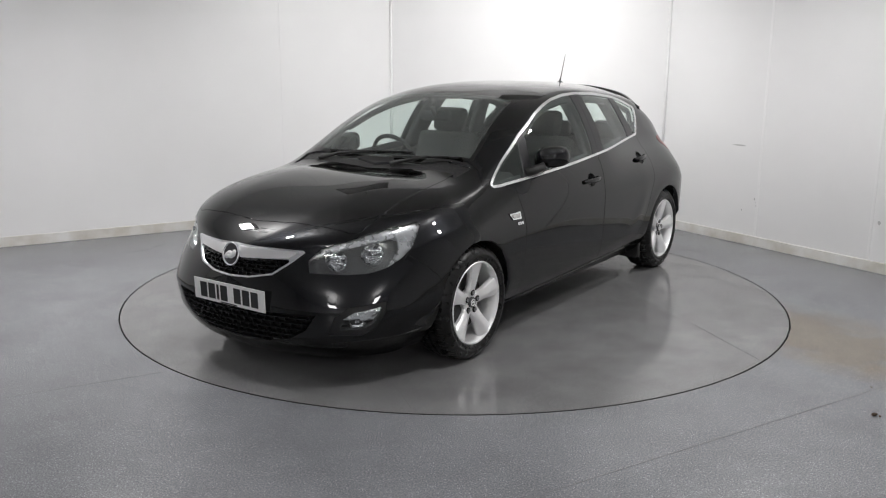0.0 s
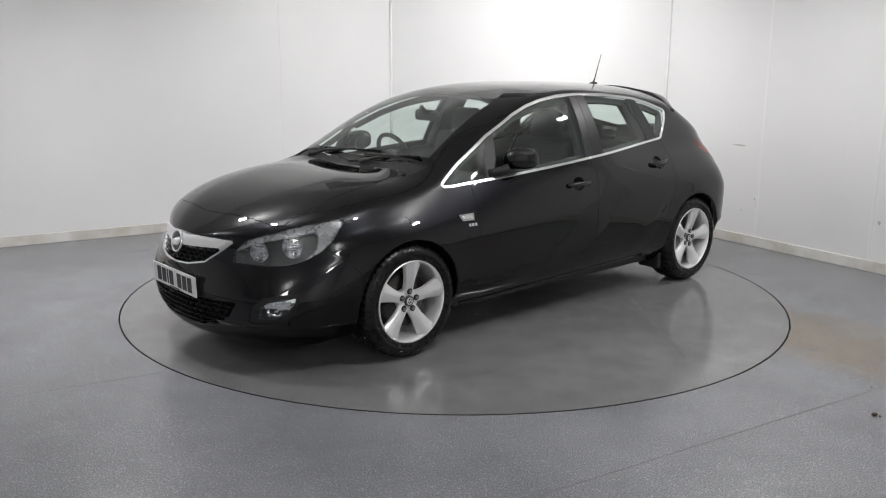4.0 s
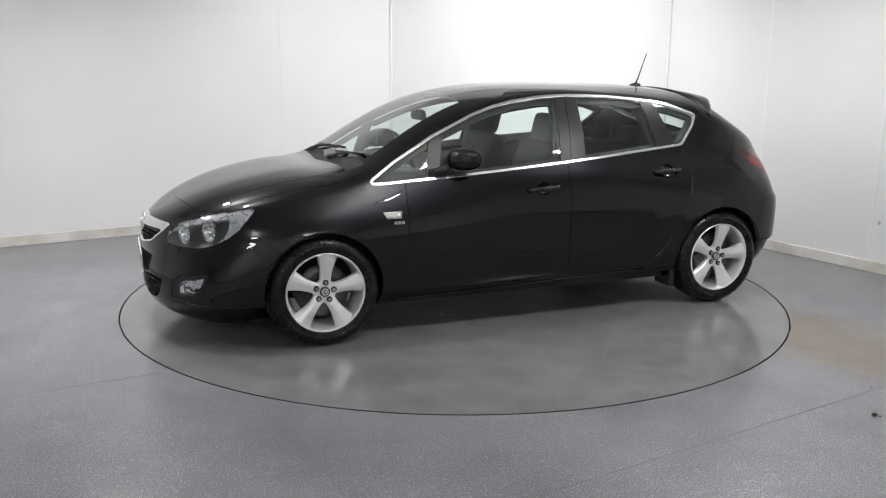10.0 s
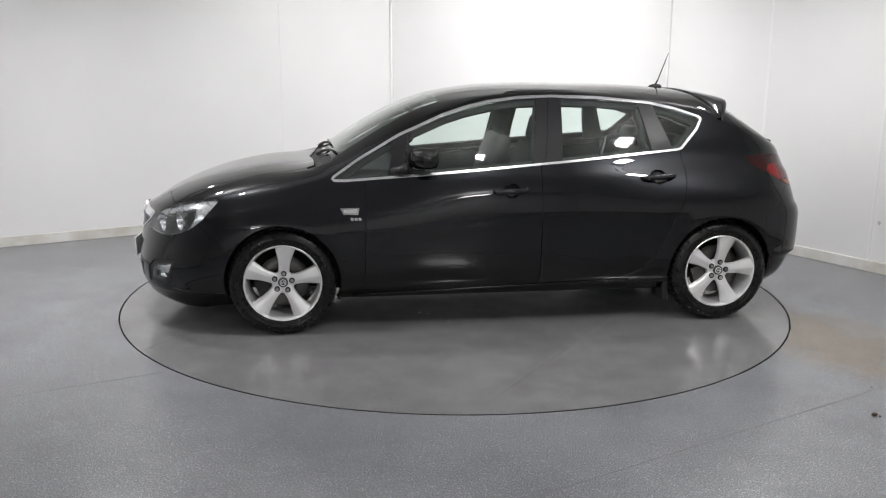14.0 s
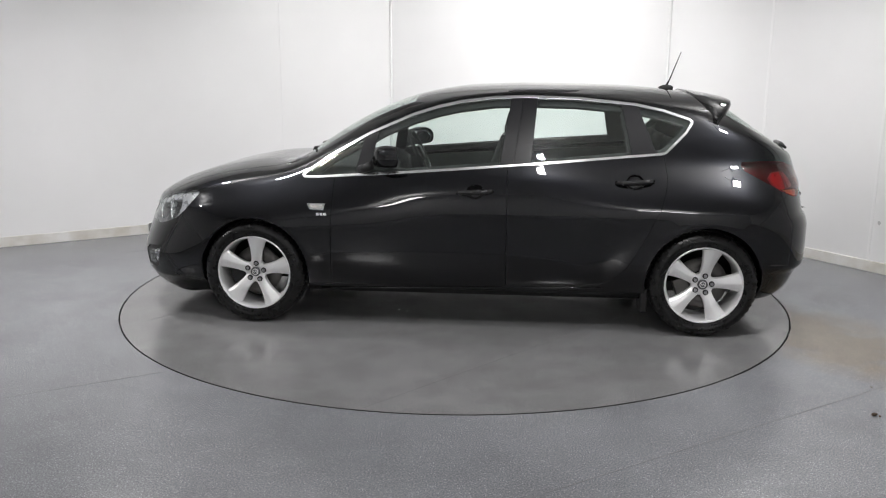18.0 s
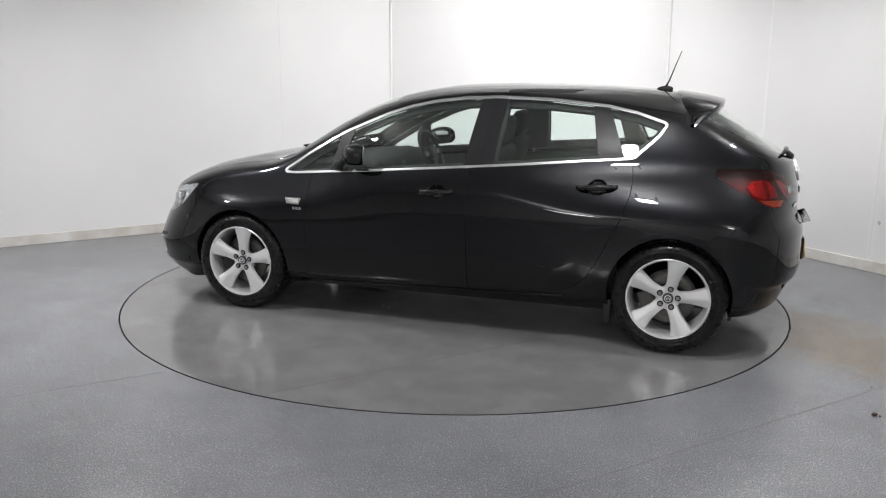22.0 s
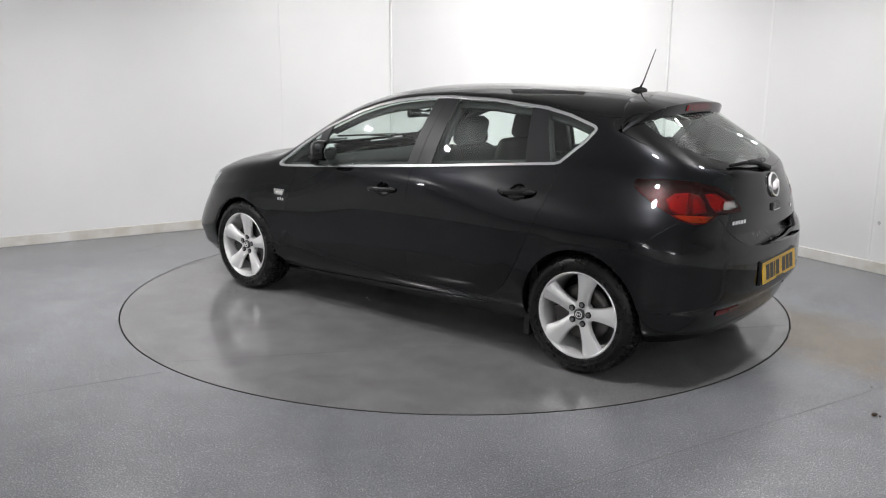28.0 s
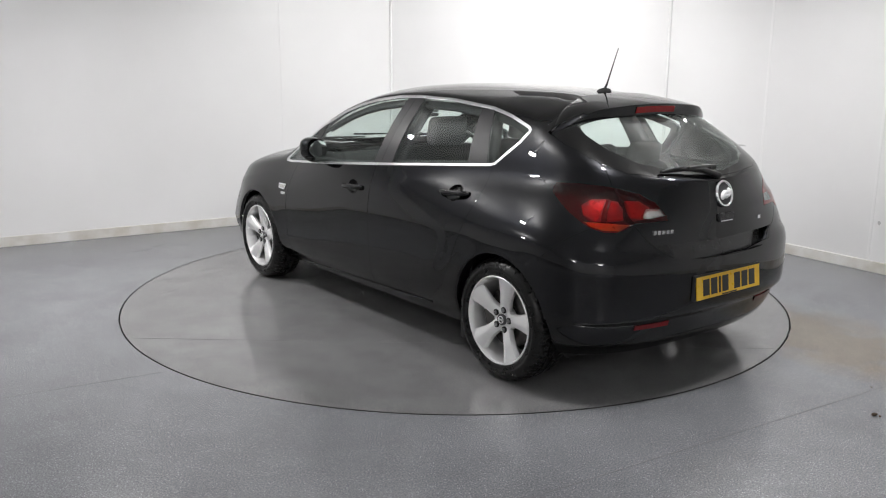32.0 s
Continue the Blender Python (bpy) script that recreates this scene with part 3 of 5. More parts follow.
# Outlines of the panels on the skin; (x, z) is a side view, (x, y) from above, (y, z) from the front or back.
OUT_ARCH_F = [(FWX + 0.337 * math.cos(a), 0.32 + 0.337 * math.sin(a)) for a in [2 * math.pi * k / 40 for k in range(40)]]
OUT_ARCH_R = [(RWX + 0.337 * math.cos(a), 0.322 + 0.337 * math.sin(a)) for a in [2 * math.pi * k / 40 for k in range(40)]]
OUT_CHROME = [(1.05, 0.908), (1.035, 0.893), (0.967, 0.892), (-1.085, 1.052), (-1.115, 1.062), (-1.235, 1.178), (-1.27, 1.232), (-1.272, 1.247), (-1.255, 1.262),
              (-1.1, 1.312), (-0.938, 1.346), (-0.6, 1.379), (-0.3, 1.388), (-0.1, 1.381), (0.1, 1.356), (0.24, 1.325), (0.388, 1.278), (0.653, 1.163), (0.9, 1.02), (1.04, 0.925)]
OUT_LAMP = [(2.152, 0.576), (2.13, 0.63), (2.09, 0.682), (2.049, 0.708), (1.96, 0.749), (1.852, 0.780), (1.712, 0.800), (1.70, 0.785), (1.745, 0.735), (1.80, 0.675), (1.86, 0.63), (1.925, 0.598), (1.99, 0.578), (2.06, 0.572)]
OUT_GRILLE = [(-0.02, 0.684), (0.378, 0.674), (0.388, 0.664), (0.318, 0.60), (0.258, 0.554), (0.13, 0.530), (-0.02, 0.524)]
OUT_LOWGRILLE = [(-0.02, 0.362), (0.25, 0.374), (0.44, 0.382), (0.505, 0.382), (0.447, 0.30), (0.35, 0.24), (0.2, 0.212), (-0.02, 0.2)]
OUT_FOGREC = [(2.150, 0.283), (2.147, 0.375), (2.105, 0.425), (1.962, 0.448), (1.985, 0.385), (2.008, 0.315), (2.05, 0.285)]
OUT_FOG = [(2.126, 0.307), (2.123, 0.365), (2.094, 0.402), (1.988, 0.428), (2.002, 0.383), (2.023, 0.335), (2.061, 0.308)]
OUT_TAIL_OUT = [(-1.548, 1.019), (-1.663, 1.024), (-1.76, 1.020), (-1.812, 1.012), (-1.918, 0.858), (-1.906, 0.834), (-1.888, 0.822), (-1.856, 0.824), (-1.80, 0.846), (-1.62, 0.939), (-1.552, 0.976), (-1.540, 1.0)]
OUT_TAIL_IN = [(-1.812, 1.012), (-1.883, 0.985), (-1.926, 0.946), (-1.964, 0.885), (-1.970, 0.862), (-1.918, 0.858)]
OUT_BONNET = [(2.072, -0.02), (2.068, 0.05), (2.056, 0.165), (2.028, 0.373), (1.985, 0.555), (1.95, 0.598), (1.8, 0.612), (1.4, 0.605), (1.15, 0.585), (1.13, 0.55), (1.155, 0.3), (1.165, -0.02)]
OUT_COWL = [(1.19, -0.02), (1.19, 0.62), (1.05, 0.64), (1.0, 0.6), (1.065, 0.3), (1.085, -0.02)]
OUT_SCREEN = [(1.10, -0.02), (1.09, 0.3), (1.05, 0.5), (1.0, 0.615), (0.37, 0.52), (0.37, -0.02)]
OUT_REARGLASS = [(-1.36, 0.60), (-1.52, 0.612), (-1.65, 0.598), (-1.73, 0.572), (-1.82, 0.51), (-1.888, 0.39), (-1.93, 0.2), (-1.942, 0.05), (-1.942, -0.02), (-1.36, -0.02)]
OUT_TAILGATE = [(-0.02, 0.665), (0.19, 0.67), (0.40, 0.695), (0.51, 0.769), (0.575, 0.86), (0.595, 1.0), (0.58, 1.13), (0.52, 1.25), (-0.02, 1.25)]
OUT_BUMPER_R = [(-1.615, 0.672), (-1.757, 0.803), (-1.84, 0.86), (-2.4, 0.9), (-2.4, 0.1), (-1.60, 0.1)]
OUT_BUMPER_F = [(1.655, 0.1), (2.4, 0.1), (2.4, 0.9), (2.1, 0.9), (1.68, 0.535), (1.66, 0.5)]
OUT_DOOR_F = [(0.868, 0.24), (0.862, 0.5), (0.852, 0.817), (0.842, 1.02), (-0.19, 1.1), (-0.19, 0.272)]
OUT_DOOR_R = [(-0.19, 0.272), (-0.19, 1.1), (-1.10, 1.06), (-1.113, 0.94), (-1.108, 0.876), (-1.072, 0.749), (-1.0, 0.60), (-0.957, 0.511), (-0.898, 0.41), (-0.82, 0.335), (-0.745, 0.298)]
CUP_F, CUP_R, CUP_RX, CUP_RZ = (-0.005, 0.840), (-0.927, 0.904), 0.054, 0.042
DIV_SAIL = [(0.735, 0.87), (0.655, 0.87), (0.58, 1.22), (0.655, 1.22)]
DIV_BF = [(-0.13, 0.9), (-0.205, 0.9), (-0.285, 1.45), (-0.21, 1.45)]
DIV_BR = [(-0.205, 0.9), (-0.315, 0.9), (-0.365, 1.45), (-0.285, 1.45)]
DIV_C = [(-0.935, 0.95), (-1.10, 0.95), (-0.915, 1.42), (-0.835, 1.42)]


def cut(bm, tag, poly, axes, value, keep, inset=0.0):
    """Cuts the faces that keep() accepts along a convex outline, and gives those inside it the value."""
    n = len(poly)
    area = sum(poly[i][0] * poly[(i + 1) % n][1] - poly[(i + 1) % n][0] * poly[i][1] for i in range(n))
    s = 1 if area > 0 else -1
    a, b = axes
    lo = (min(p[0] for p in poly), min(p[1] for p in poly))
    hi = (max(p[0] for p in poly), max(p[1] for p in poly))
    faces = []
    for f in bm.faces:
        if keep(f[tag], f.calc_center_median()):
            cs = [v.co for v in f.verts]
            if max(c[a] for c in cs) > lo[0] and min(c[a] for c in cs) < hi[0] and max(c[b] for c in cs) > lo[1] and min(c[b] for c in cs) < hi[1]:
                faces.append(f)
    for i in range(n):
        (x0, y0), (x1, y1) = poly[i], poly[(i + 1) % n]
        no, co = Vector((0, 0, 0)), Vector((0, 0, 0))
        no[a], no[b] = s * (y1 - y0), -s * (x1 - x0)
        co[a], co[b] = x0, y0
        no.normalize()
        co = co - no * inset
        geom = list({e for f in faces for e in f.edges}) + list({v for f in faces for v in f.verts}) + faces
        r = bmesh.ops.bisect_plane(bm, geom=geom, dist=1e-5, plane_co=co, plane_no=no)
        faces = [f for f in r["geom"] if isinstance(f, bmesh.types.BMFace) and (f.calc_center_median() - co).dot(no) < 0]
    for f in faces:
        f[tag] = value
    return faces


def skin_normals(bm):
    """The smooth skin's points and normals, on both sides, for even reflections on the cut panels."""
    from mathutils import kdtree
    bm.normal_update()
    pts = []
    for v in bm.verts:
        n = v.normal.copy()
        c = v.co
        out = Vector((c.x * 0.25, c.y, c.z - 0.55))
        if n.dot(out) < 0:
            n = -n
        if abs(c.y) < 0.002:
            n = Vector((n.x, 0, n.z)).normalized()
        pts.append((c.copy(), n))
        if c.y > 0.002:
            pts.append((Vector((c.x, -c.y, c.z)), Vector((n.x, -n.y, n.z))))
    tree = kdtree.KDTree(len(pts))
    for i, (c, n) in enumerate(pts):
        tree.insert(c, i)
    tree.balance()
    return tree, pts


def smooth_normals(ob, near=8, soft=2e-5):
    """Gives a panel the normals of the skin it was cut from; more neighbours make it flatter."""
    me = ob.data
    me.update()
    out = []
    lean = me.attributes.get("side")
    for v in me.vertices:
        acc = Vector()
        for c, i, d in SKIN_TREE.find_n(v.co, near):
            acc += SKIN_PTS[i][1] * (1.0 / (d * d + soft))
        acc.normalize()
        if lean:
            acc = (acc + Vector(lean.data[v.index].vector)).normalized()
        out.append(acc)
    me.normals_split_custom_set_from_vertices(out)


def take(bm, tag, values):
    """A new bmesh with the faces of the given tags."""
    out = bmesh.new()
    seen = {}
    for f in bm.faces:
        if f[tag] in values:
            vs = []
            for v in f.verts:
                if v not in seen:
                    seen[v] = out.verts.new(v.co)
                vs.append(seen[v])
            try:
                out.faces.new(vs)
            except ValueError:
                pass
    return out


def mirrored(bm):
    out = bm.copy()
    for v in out.verts:
        v.co.y = -v.co.y
    lay = out.verts.layers.float_vector.get("side")
    if lay:
        for v in out.verts:
            v[lay] = Vector((v[lay].x, -v[lay].y, v[lay].z))
    bmesh.ops.reverse_faces(out, faces=out.faces)
    return out


def whole(bm):
    """Both halves welded at the centre line."""
    bmesh.ops.mirror(bm, geom=bm.verts[:] + bm.edges[:] + bm.faces[:], axis="Y", merge_dist=0.0015)
    bmesh.ops.recalc_face_normals(bm, faces=bm.faces)
    return bm


def panel(bm, gap=0.0025, depth=0.012, lift=0.0, weld=0.0012):
    """Draws a panel's border in by the gap, moves it out by lift and turns its rim inwards."""
    bmesh.ops.remove_doubles(bm, verts=bm.verts, dist=weld)
    bmesh.ops.dissolve_degenerate(bm, edges=bm.edges, dist=0.0006)
    side = bm.verts.layers.float_vector.new("side")
    bm.normal_update()
    if sum((f.normal.dot(f.calc_center_median() - Vector((0, 0, 0.6))) > 0) for f in bm.faces) * 2 < len(bm.faces):
        bmesh.ops.reverse_faces(bm, faces=bm.faces)
        bm.normal_update()
    move = {}
    for e in bm.edges:
        if e.is_boundary:
            f = e.link_faces[0]
            d = (e.verts[1].co - e.verts[0].co)
            if d.length < 1e-7:
                continue
            inn = f.normal.cross(d).normalized()
            if inn.dot(f.calc_center_median() - e.verts[0].co) < 0:
                inn = -inn
            for v in e.verts:
                move.setdefault(v, []).append(inn)
    norms = {v: v.normal.copy() for v in bm.verts}
    for v, ds in move.items():
        d = sum(ds, Vector())
        if d.length > 1e-6:
            v.co += d.normalized() * gap
    if lift:
        for v, n in norms.items():
            v.co += n * lift
    rim = [e for e in bm.edges if e.is_boundary]
    ring = {v: (norms[v], -sum(move[v], Vector()).normalized() if v in move else Vector()) for e in rim for v in e.verts}
    for out, down, tilt in ((0.0013, min(0.0016, depth * 0.3), 0.75), (0.0, depth, 3.0)):
        r = bmesh.ops.extrude_edge_only(bm, edges=[e for e in bm.edges if e.is_boundary])
        nxt = {}
        for v in r["geom"]:
            if isinstance(v, bmesh.types.BMVert):
                for e in v.link_edges:
                    o = e.other_vert(v)
                    if o in ring:
                        nxt[v] = ring[o]
                        break
        for v, (n, d) in nxt.items():
            v.co += d * out - n * down
            v[side] = d * tilt
        ring = nxt
    return bm


CAR_AT = Matrix.Translation((-OFF[0], -OFF[1], 0))


def cpart(name, bm, mat, parent=None, label="", smooth=True):
    """A part of the car, given in car space."""
    ob = part(name, bm, mat, parent or car, label, smooth)
    if parent is None:
        ob.matrix_basis = CAR_AT
    return ob


car = tagged(new("car"), "glossy black five-door hatchback with chrome window trim and silver alloy wheels", "car")
(BODY, HOLE, CHROME, DLO, SAIL, PBF, PBR, PC, LAMP, GRILLE, LOWG, FOG, TAILO, TAILI, BONNET, COWL, SCREEN, RGLASS, TGATE, BUMPR, BUMPF, DOORF, DOORR, FRIT, SFRIT, TROUGH, FOGREC) = range(27)


def build_shell():
    global SKIN_TREE, SKIN_PTS
    bm = body_skin()
    bmesh.ops.recalc_face_normals(bm, faces=bm.faces)
    SKIN_TREE, SKIN_PTS = skin_normals(bm)
    tag = bm.faces.layers.int.new("tag")
    cut(bm, tag, OUT_ARCH_F, (X, Z), HOLE, lambda t, c: c.y > 0.5 and c.z < 0.8)
    cut(bm, tag, OUT_ARCH_R, (X, Z), HOLE, lambda t, c: c.y > 0.5 and c.z < 0.8)
    cut(bm, tag, OUT_CHROME, (X, Z), CHROME, lambda t, c: t == BODY and c.y > 0.46)
    cut(bm, tag, OUT_CHROME, (X, Z), DLO, lambda t, c: t == CHROME, 0.0135)
    for p, v in ((DIV_SAIL, SAIL), (DIV_BF, PBF), (DIV_BR, PBR), (DIV_C, PC)):
        cut(bm, tag, p, (X, Z), v, lambda t, c: t == DLO)
    cut(bm, tag, OUT_LAMP, (X, Z), LAMP, lambda t, c: t == BODY and c.y > 0.25)
    cut(bm, tag, OUT_GRILLE, (Y, Z), GRILLE, lambda t, c: t == BODY and c.x > 1.9)
    cut(bm, tag, OUT_LOWGRILLE, (Y, Z), LOWG, lambda t, c: t == BODY and c.x > 1.9)
    cut(bm, tag, OUT_FOGREC, (X, Z), FOGREC, lambda t, c: t == BODY and c.y > 0.3)
    cut(bm, tag, OUT_FOG, (X, Z), FOG, lambda t, c: t == FOGREC)
    cut(bm, tag, OUT_TAIL_OUT, (X, Z), TAILO, lambda t, c: t == BODY and c.y > 0.2)
    cut(bm, tag, OUT_TAIL_IN, (X, Z), TAILI, lambda t, c: t == BODY and c.y > 0.2)
    cut(bm, tag, OUT_BONNET, (X, Y), BONNET, lambda t, c: t == BODY and c.z > 0.7 and c.x > 0.9)
    cut(bm, tag, OUT_SCREEN, (X, Y), SCREEN, lambda t, c: t == BODY and c.z > 0.8)
    cut(bm, tag, OUT_COWL, (X, Y), COWL, lambda t, c: t == BODY and c.z > 0.8)
    cut(bm, tag, [(x, y if y > 0 else -0.1) for x, y in OUT_SCREEN], (X, Y), SFRIT, lambda t, c: t == SCREEN, 0.022)
    cut(bm, tag, OUT_REARGLASS, (X, Y), RGLASS, lambda t, c: t == BODY and c.z > 0.9 and c.x < -1.2)
    inner = [(-1.42, 0.50), (-1.56, 0.52), (-1.68, 0.50), (-1.79, 0.42), (-1.865, 0.29), (-1.905, 0.12), (-1.912, -0.02), (-1.42, -0.02)]
    cut(bm, tag, inner, (X, Y), FRIT, lambda t, c: t == RGLASS)
    cut(bm, tag, OUT_TAILGATE, (Y, Z), TGATE, lambda t, c: t == BODY and c.x < -1.5)
    cut(bm, tag, [(-0.02, 0.668), (0.2, 0.672), (0.36, 0.688), (0.47, 0.752), (0.25, 0.747), (-0.02, 0.744)], (Y, Z), TROUGH, lambda t, c: t == TGATE)
    cut(bm, tag, OUT_BUMPER_R, (X, Z), BUMPR, lambda t, c: t == BODY and c.x < -1.3)
    cut(bm, tag, OUT_BUMPER_F, (X, Z), BUMPF, lambda t, c: t == BODY and c.x > 1.3 and c.z < 0.78)
    cut(bm, tag, OUT_DOOR_F, (X, Z), DOORF, lambda t, c: t == BODY and c.y > 0.6)
    cut(bm, tag, OUT_DOOR_R, (X, Z), DOORR, lambda t, c: t == BODY and c.y > 0.6)
    for (cx, cz), v in ((CUP_F, DOORF), (CUP_R, DOORR)):
        ring = [(cx + CUP_RX * math.cos(a), cz + CUP_RZ * math.sin(a)) for a in [2 * math.pi * k / 20 for k in range(20)]]
        cut(bm, tag, ring, (X, Z), HOLE, lambda t, c: t == v)
    return bm, tag


shell, TAG = build_shell()


def left_right(name, values, mat, label="", gap=0.0025, depth=0.012, lift=0.0, pick=None):
    """One part on each side of the car."""
    made = []
    for s in (1, -1):
        bm = take(shell, TAG, values)
        if pick:
            bmesh.ops.delete(bm, geom=[f for f in bm.faces if not pick(f.calc_center_median())], context="FACES")
        panel(bm, gap, depth, lift)
        if s < 0:
            bm = mirrored(bm)
        made.append(cpart(name, bm, mat, None, label))
        if mat is GLASS:
            smooth_normals(made[-1], 110, 6e-3)
        else:
            smooth_normals(made[-1])
    return made


def centre(name, values, mat, label="", gap=0.0025, depth=0.012, lift=0.0, parent=None, pick=None):
    bm = take(shell, TAG, values)
    if pick:
        bmesh.ops.delete(bm, geom=[f for f in bm.faces if not pick(f.calc_center_median())], context="FACES")
    whole(bm)
    panel(bm, gap, depth, lift)
    ob = cpart(name, bm, mat, parent, label)
    smooth_normals(ob)
    return ob


body = centre("body", {BODY}, PAINT, gap=0.0015, depth=0.02)
bonnet = centre("bonnet", {BONNET}, PAINT, gap=0.005)
tailgate = centre("tailgate", {TGATE}, PAINT, depth=0.045)
centre("tailgate_recess", {TROUGH}, GLOSSBLK, "black recess below the tailgate", lift=-0.045, parent=None)
front_bumper = centre("front_bumper", {BUMPF}, PAINT, gap=0.002)
rear_bumper = centre("rear_bumper", {BUMPR}, PAINT, gap=0.002, depth=0.04)
centre("windscreen", {SFRIT}, SCREENGLASS, "clear windscreen glass", gap=0.0, depth=0.0045)
centre("windscreen_border", {SCREEN}, FRITM, "black printed border of the windscreen", gap=0.0, depth=0.006)
centre("cowl", {COWL}, PLASTIC, "matt black plastic scuttle panel", lift=-0.014)
centre("rear_window", {FRIT}, REARGLASS, "clear heated rear window", gap=0.0, depth=0.0045)
centre("rear_window_border", {RGLASS}, FRITM, "glossy black border of the rear window", gap=0.002, depth=0.006)
front_doors = left_right("front_door", {DOORF}, PAINT, gap=0.0035)
rear_doors = left_right("rear_door", {DOORR}, PAINT, gap=0.0035)
chrome = left_right("window_trim", {CHROME}, CHROME_TRIM, "bright chrome surround of the side windows", gap=0.001, depth=0.012, lift=0.003)
left_right("mirror_sail", {SAIL}, TRIM, "satin black window divider", lift=-0.001, gap=0.001)
left_right("pillar_trim", {PBF}, TRIM, "satin black door pillar trim", lift=-0.001)
left_right("pillar_trim", {PBR}, TRIM, "satin black door pillar trim", lift=-0.001)
left_right("pillar_trim", {PC}, TRIM, "satin black door pillar trim", lift=-0.001)
left_right("quarter_light", {DLO}, GLASS, "small fixed front quarter window", gap=0.0, depth=0.0035, lift=-0.004, pick=lambda c: c.x > 0.70 - 0.21 * (c.z - 0.87))
left_right("front_window", {DLO}, GLASS, "front door window", gap=0.0, depth=0.0035, lift=-0.004, pick=lambda c: -0.205 - 0.145 * (c.z - 0.9) < c.x <= 0.70 - 0.21 * (c.z - 0.87))
left_right("rear_window", {DLO}, GLASS, "rear door window", gap=0.0, depth=0.0035, lift=-0.004, pick=lambda c: -1.02 + 0.31 * (c.z - 0.95) < c.x <= -0.205 - 0.145 * (c.z - 0.9))
left_right("rear_quarter_window", {DLO}, GLASS, "fixed rear quarter window", gap=0.0, depth=0.0035, lift=-0.004, pick=lambda c: c.x <= -1.02 + 0.31 * (c.z - 0.95))

# ---------------------------------------------------------------- car: closing parts
def front_x(y, z):
    """Where the nose stands at a width and height."""
    lo, hi = FX0, FRONT_X(z)
    for _ in range(40):
        m = (lo + hi) / 2
        if side_y(m, z) > abs(y):
            lo = m
        else:
            hi = m
    return lo


def rear_x(y, z):
    lo, hi = RX0, REAR_X(z)
    for _ in range(40):
        m = (lo + hi) / 2
        if side_y(m, z) > abs(y):
            lo = m
        else:
            hi = m
    return lo


def pushed(values, d, pick=None):
    """Faces of the skin moved in along their normals."""
    bm = take(shell, TAG, values)
    if pick:
        bmesh.ops.delete(bm, geom=[f for f in bm.faces if not pick(f.calc_center_median())], context="FACES")
    bmesh.ops.remove_doubles(bm, verts=bm.verts, dist=0.001)
    bm.normal_update()
    if sum((f.normal.dot(f.calc_center_median() - Vector((0, 0, 0.6))) > 0) for f in bm.faces) * 2 < len(bm.faces):
        bmesh.ops.reverse_faces(bm, faces=bm.faces)
        bm.normal_update()
    ns = {v: v.normal.copy() for v in bm.verts}
    for v, n in ns.items():
        v.co -= n * d
    return bm


def both(make, name, mat, label="", parents=None, smooth=True):
    """make(bm) builds the left one; the right one is its mirror image."""
    out = []
    for k, s in enumerate((1, -1)):
        bm = bmesh.new()
        make(bm)
        if s < 0:
            m = mirrored(bm)
            bm.free()
            bm = m
        out.append(cpart(name, bm, mat, parents[k] if parents else None, label, smooth))
    return out


def bar(bm, pts, half, up=Vector((0, 0, 1)), round_ends=True, seg=8):
    """A round rod through points; half is its radius or a list of radii."""
    pts = [Vector(p) for p in pts]
    rads = half if isinstance(half, (list, tuple)) else [half] * len(pts)
    rings = []
    for i, p in enumerate(pts):
        d = (pts[min(i + 1, len(pts) - 1)] - pts[max(i - 1, 0)]).normalized()
        a = d.cross(up)
        a = a.normalized() if a.length > 1e-4 else d.orthogonal().normalized()
        b = a.cross(d)
        rings.append([bm.verts.new(p + (a * math.cos(2 * math.pi * k / seg) + b * math.sin(2 * math.pi * k / seg)) * rads[i]) for k in range(seg)])
    for p, q in zip(rings, rings[1:]):
        for k in range(seg):
            bm.faces.new((p[k], p[(k + 1) % seg], q[(k + 1) % seg], q[k]))
    bm.faces.new(rings[0])
    bm.faces.new(rings[-1][::-1])
    bmesh.ops.recalc_face_normals(bm, faces=bm.faces)


def blob(bm, c, r, m=None, u=20, v=12):
    r0 = bmesh.ops.create_uvsphere(bm, u_segments=u, v_segments=v, radius=1.0, matrix=Matrix.Translation(c) @ (m or Matrix()) @ Matrix.Diagonal((*r, 1)))
    return r0["verts"]


# wheel wells, floor pan
for wx in (FWX, RWX):
    for s in (1, -1):
        bm = bmesh.new()
        a0, a1, seg = -0.42, math.pi + 0.42, 28
        rings = []
        for yy, rr in ((0.875, 0.345), (0.85, 0.362), (0.5, 0.362), (0.5, 0.0)):
            ring = []
            for k in range(seg + 1):
                a = a0 + (a1 - a0) * k / seg
                x, z = wx + rr * math.cos(a), 0.325 + rr * math.sin(a)
                ring.append(bm.verts.new((x, s * min(yy, side_y(x, max(z, 0.2)) - 0.03), z)))
            rings.append(ring)
        for p, q in zip(rings, rings[1:]):
            for k in range(seg):
                bm.faces.new((p[k], p[k + 1], q[k + 1], q[k]))
        cpart("wheel_arch_liner", bm, PLASTIC)
bm = bmesh.new()
box(bm, -0.98, 0.98, -0.76, 0.76, 0.185, 0.25, 0.02)
box(bm, -1.7, 2.05, -0.48, 0.48, 0.19, 0.27, 0.02)
box(bm, 1.72, 2.0, -0.6, 0.6, 0.165, 0.24, 0.02)
cpart("floor_pan", bm, PLASTIC, smooth=False)
both(lambda bm: box(bm, -1.03, -0.99, 0.66, 0.83, 0.13, 0.27, 0.008), "mud_flap", PLASTIC, smooth=False)

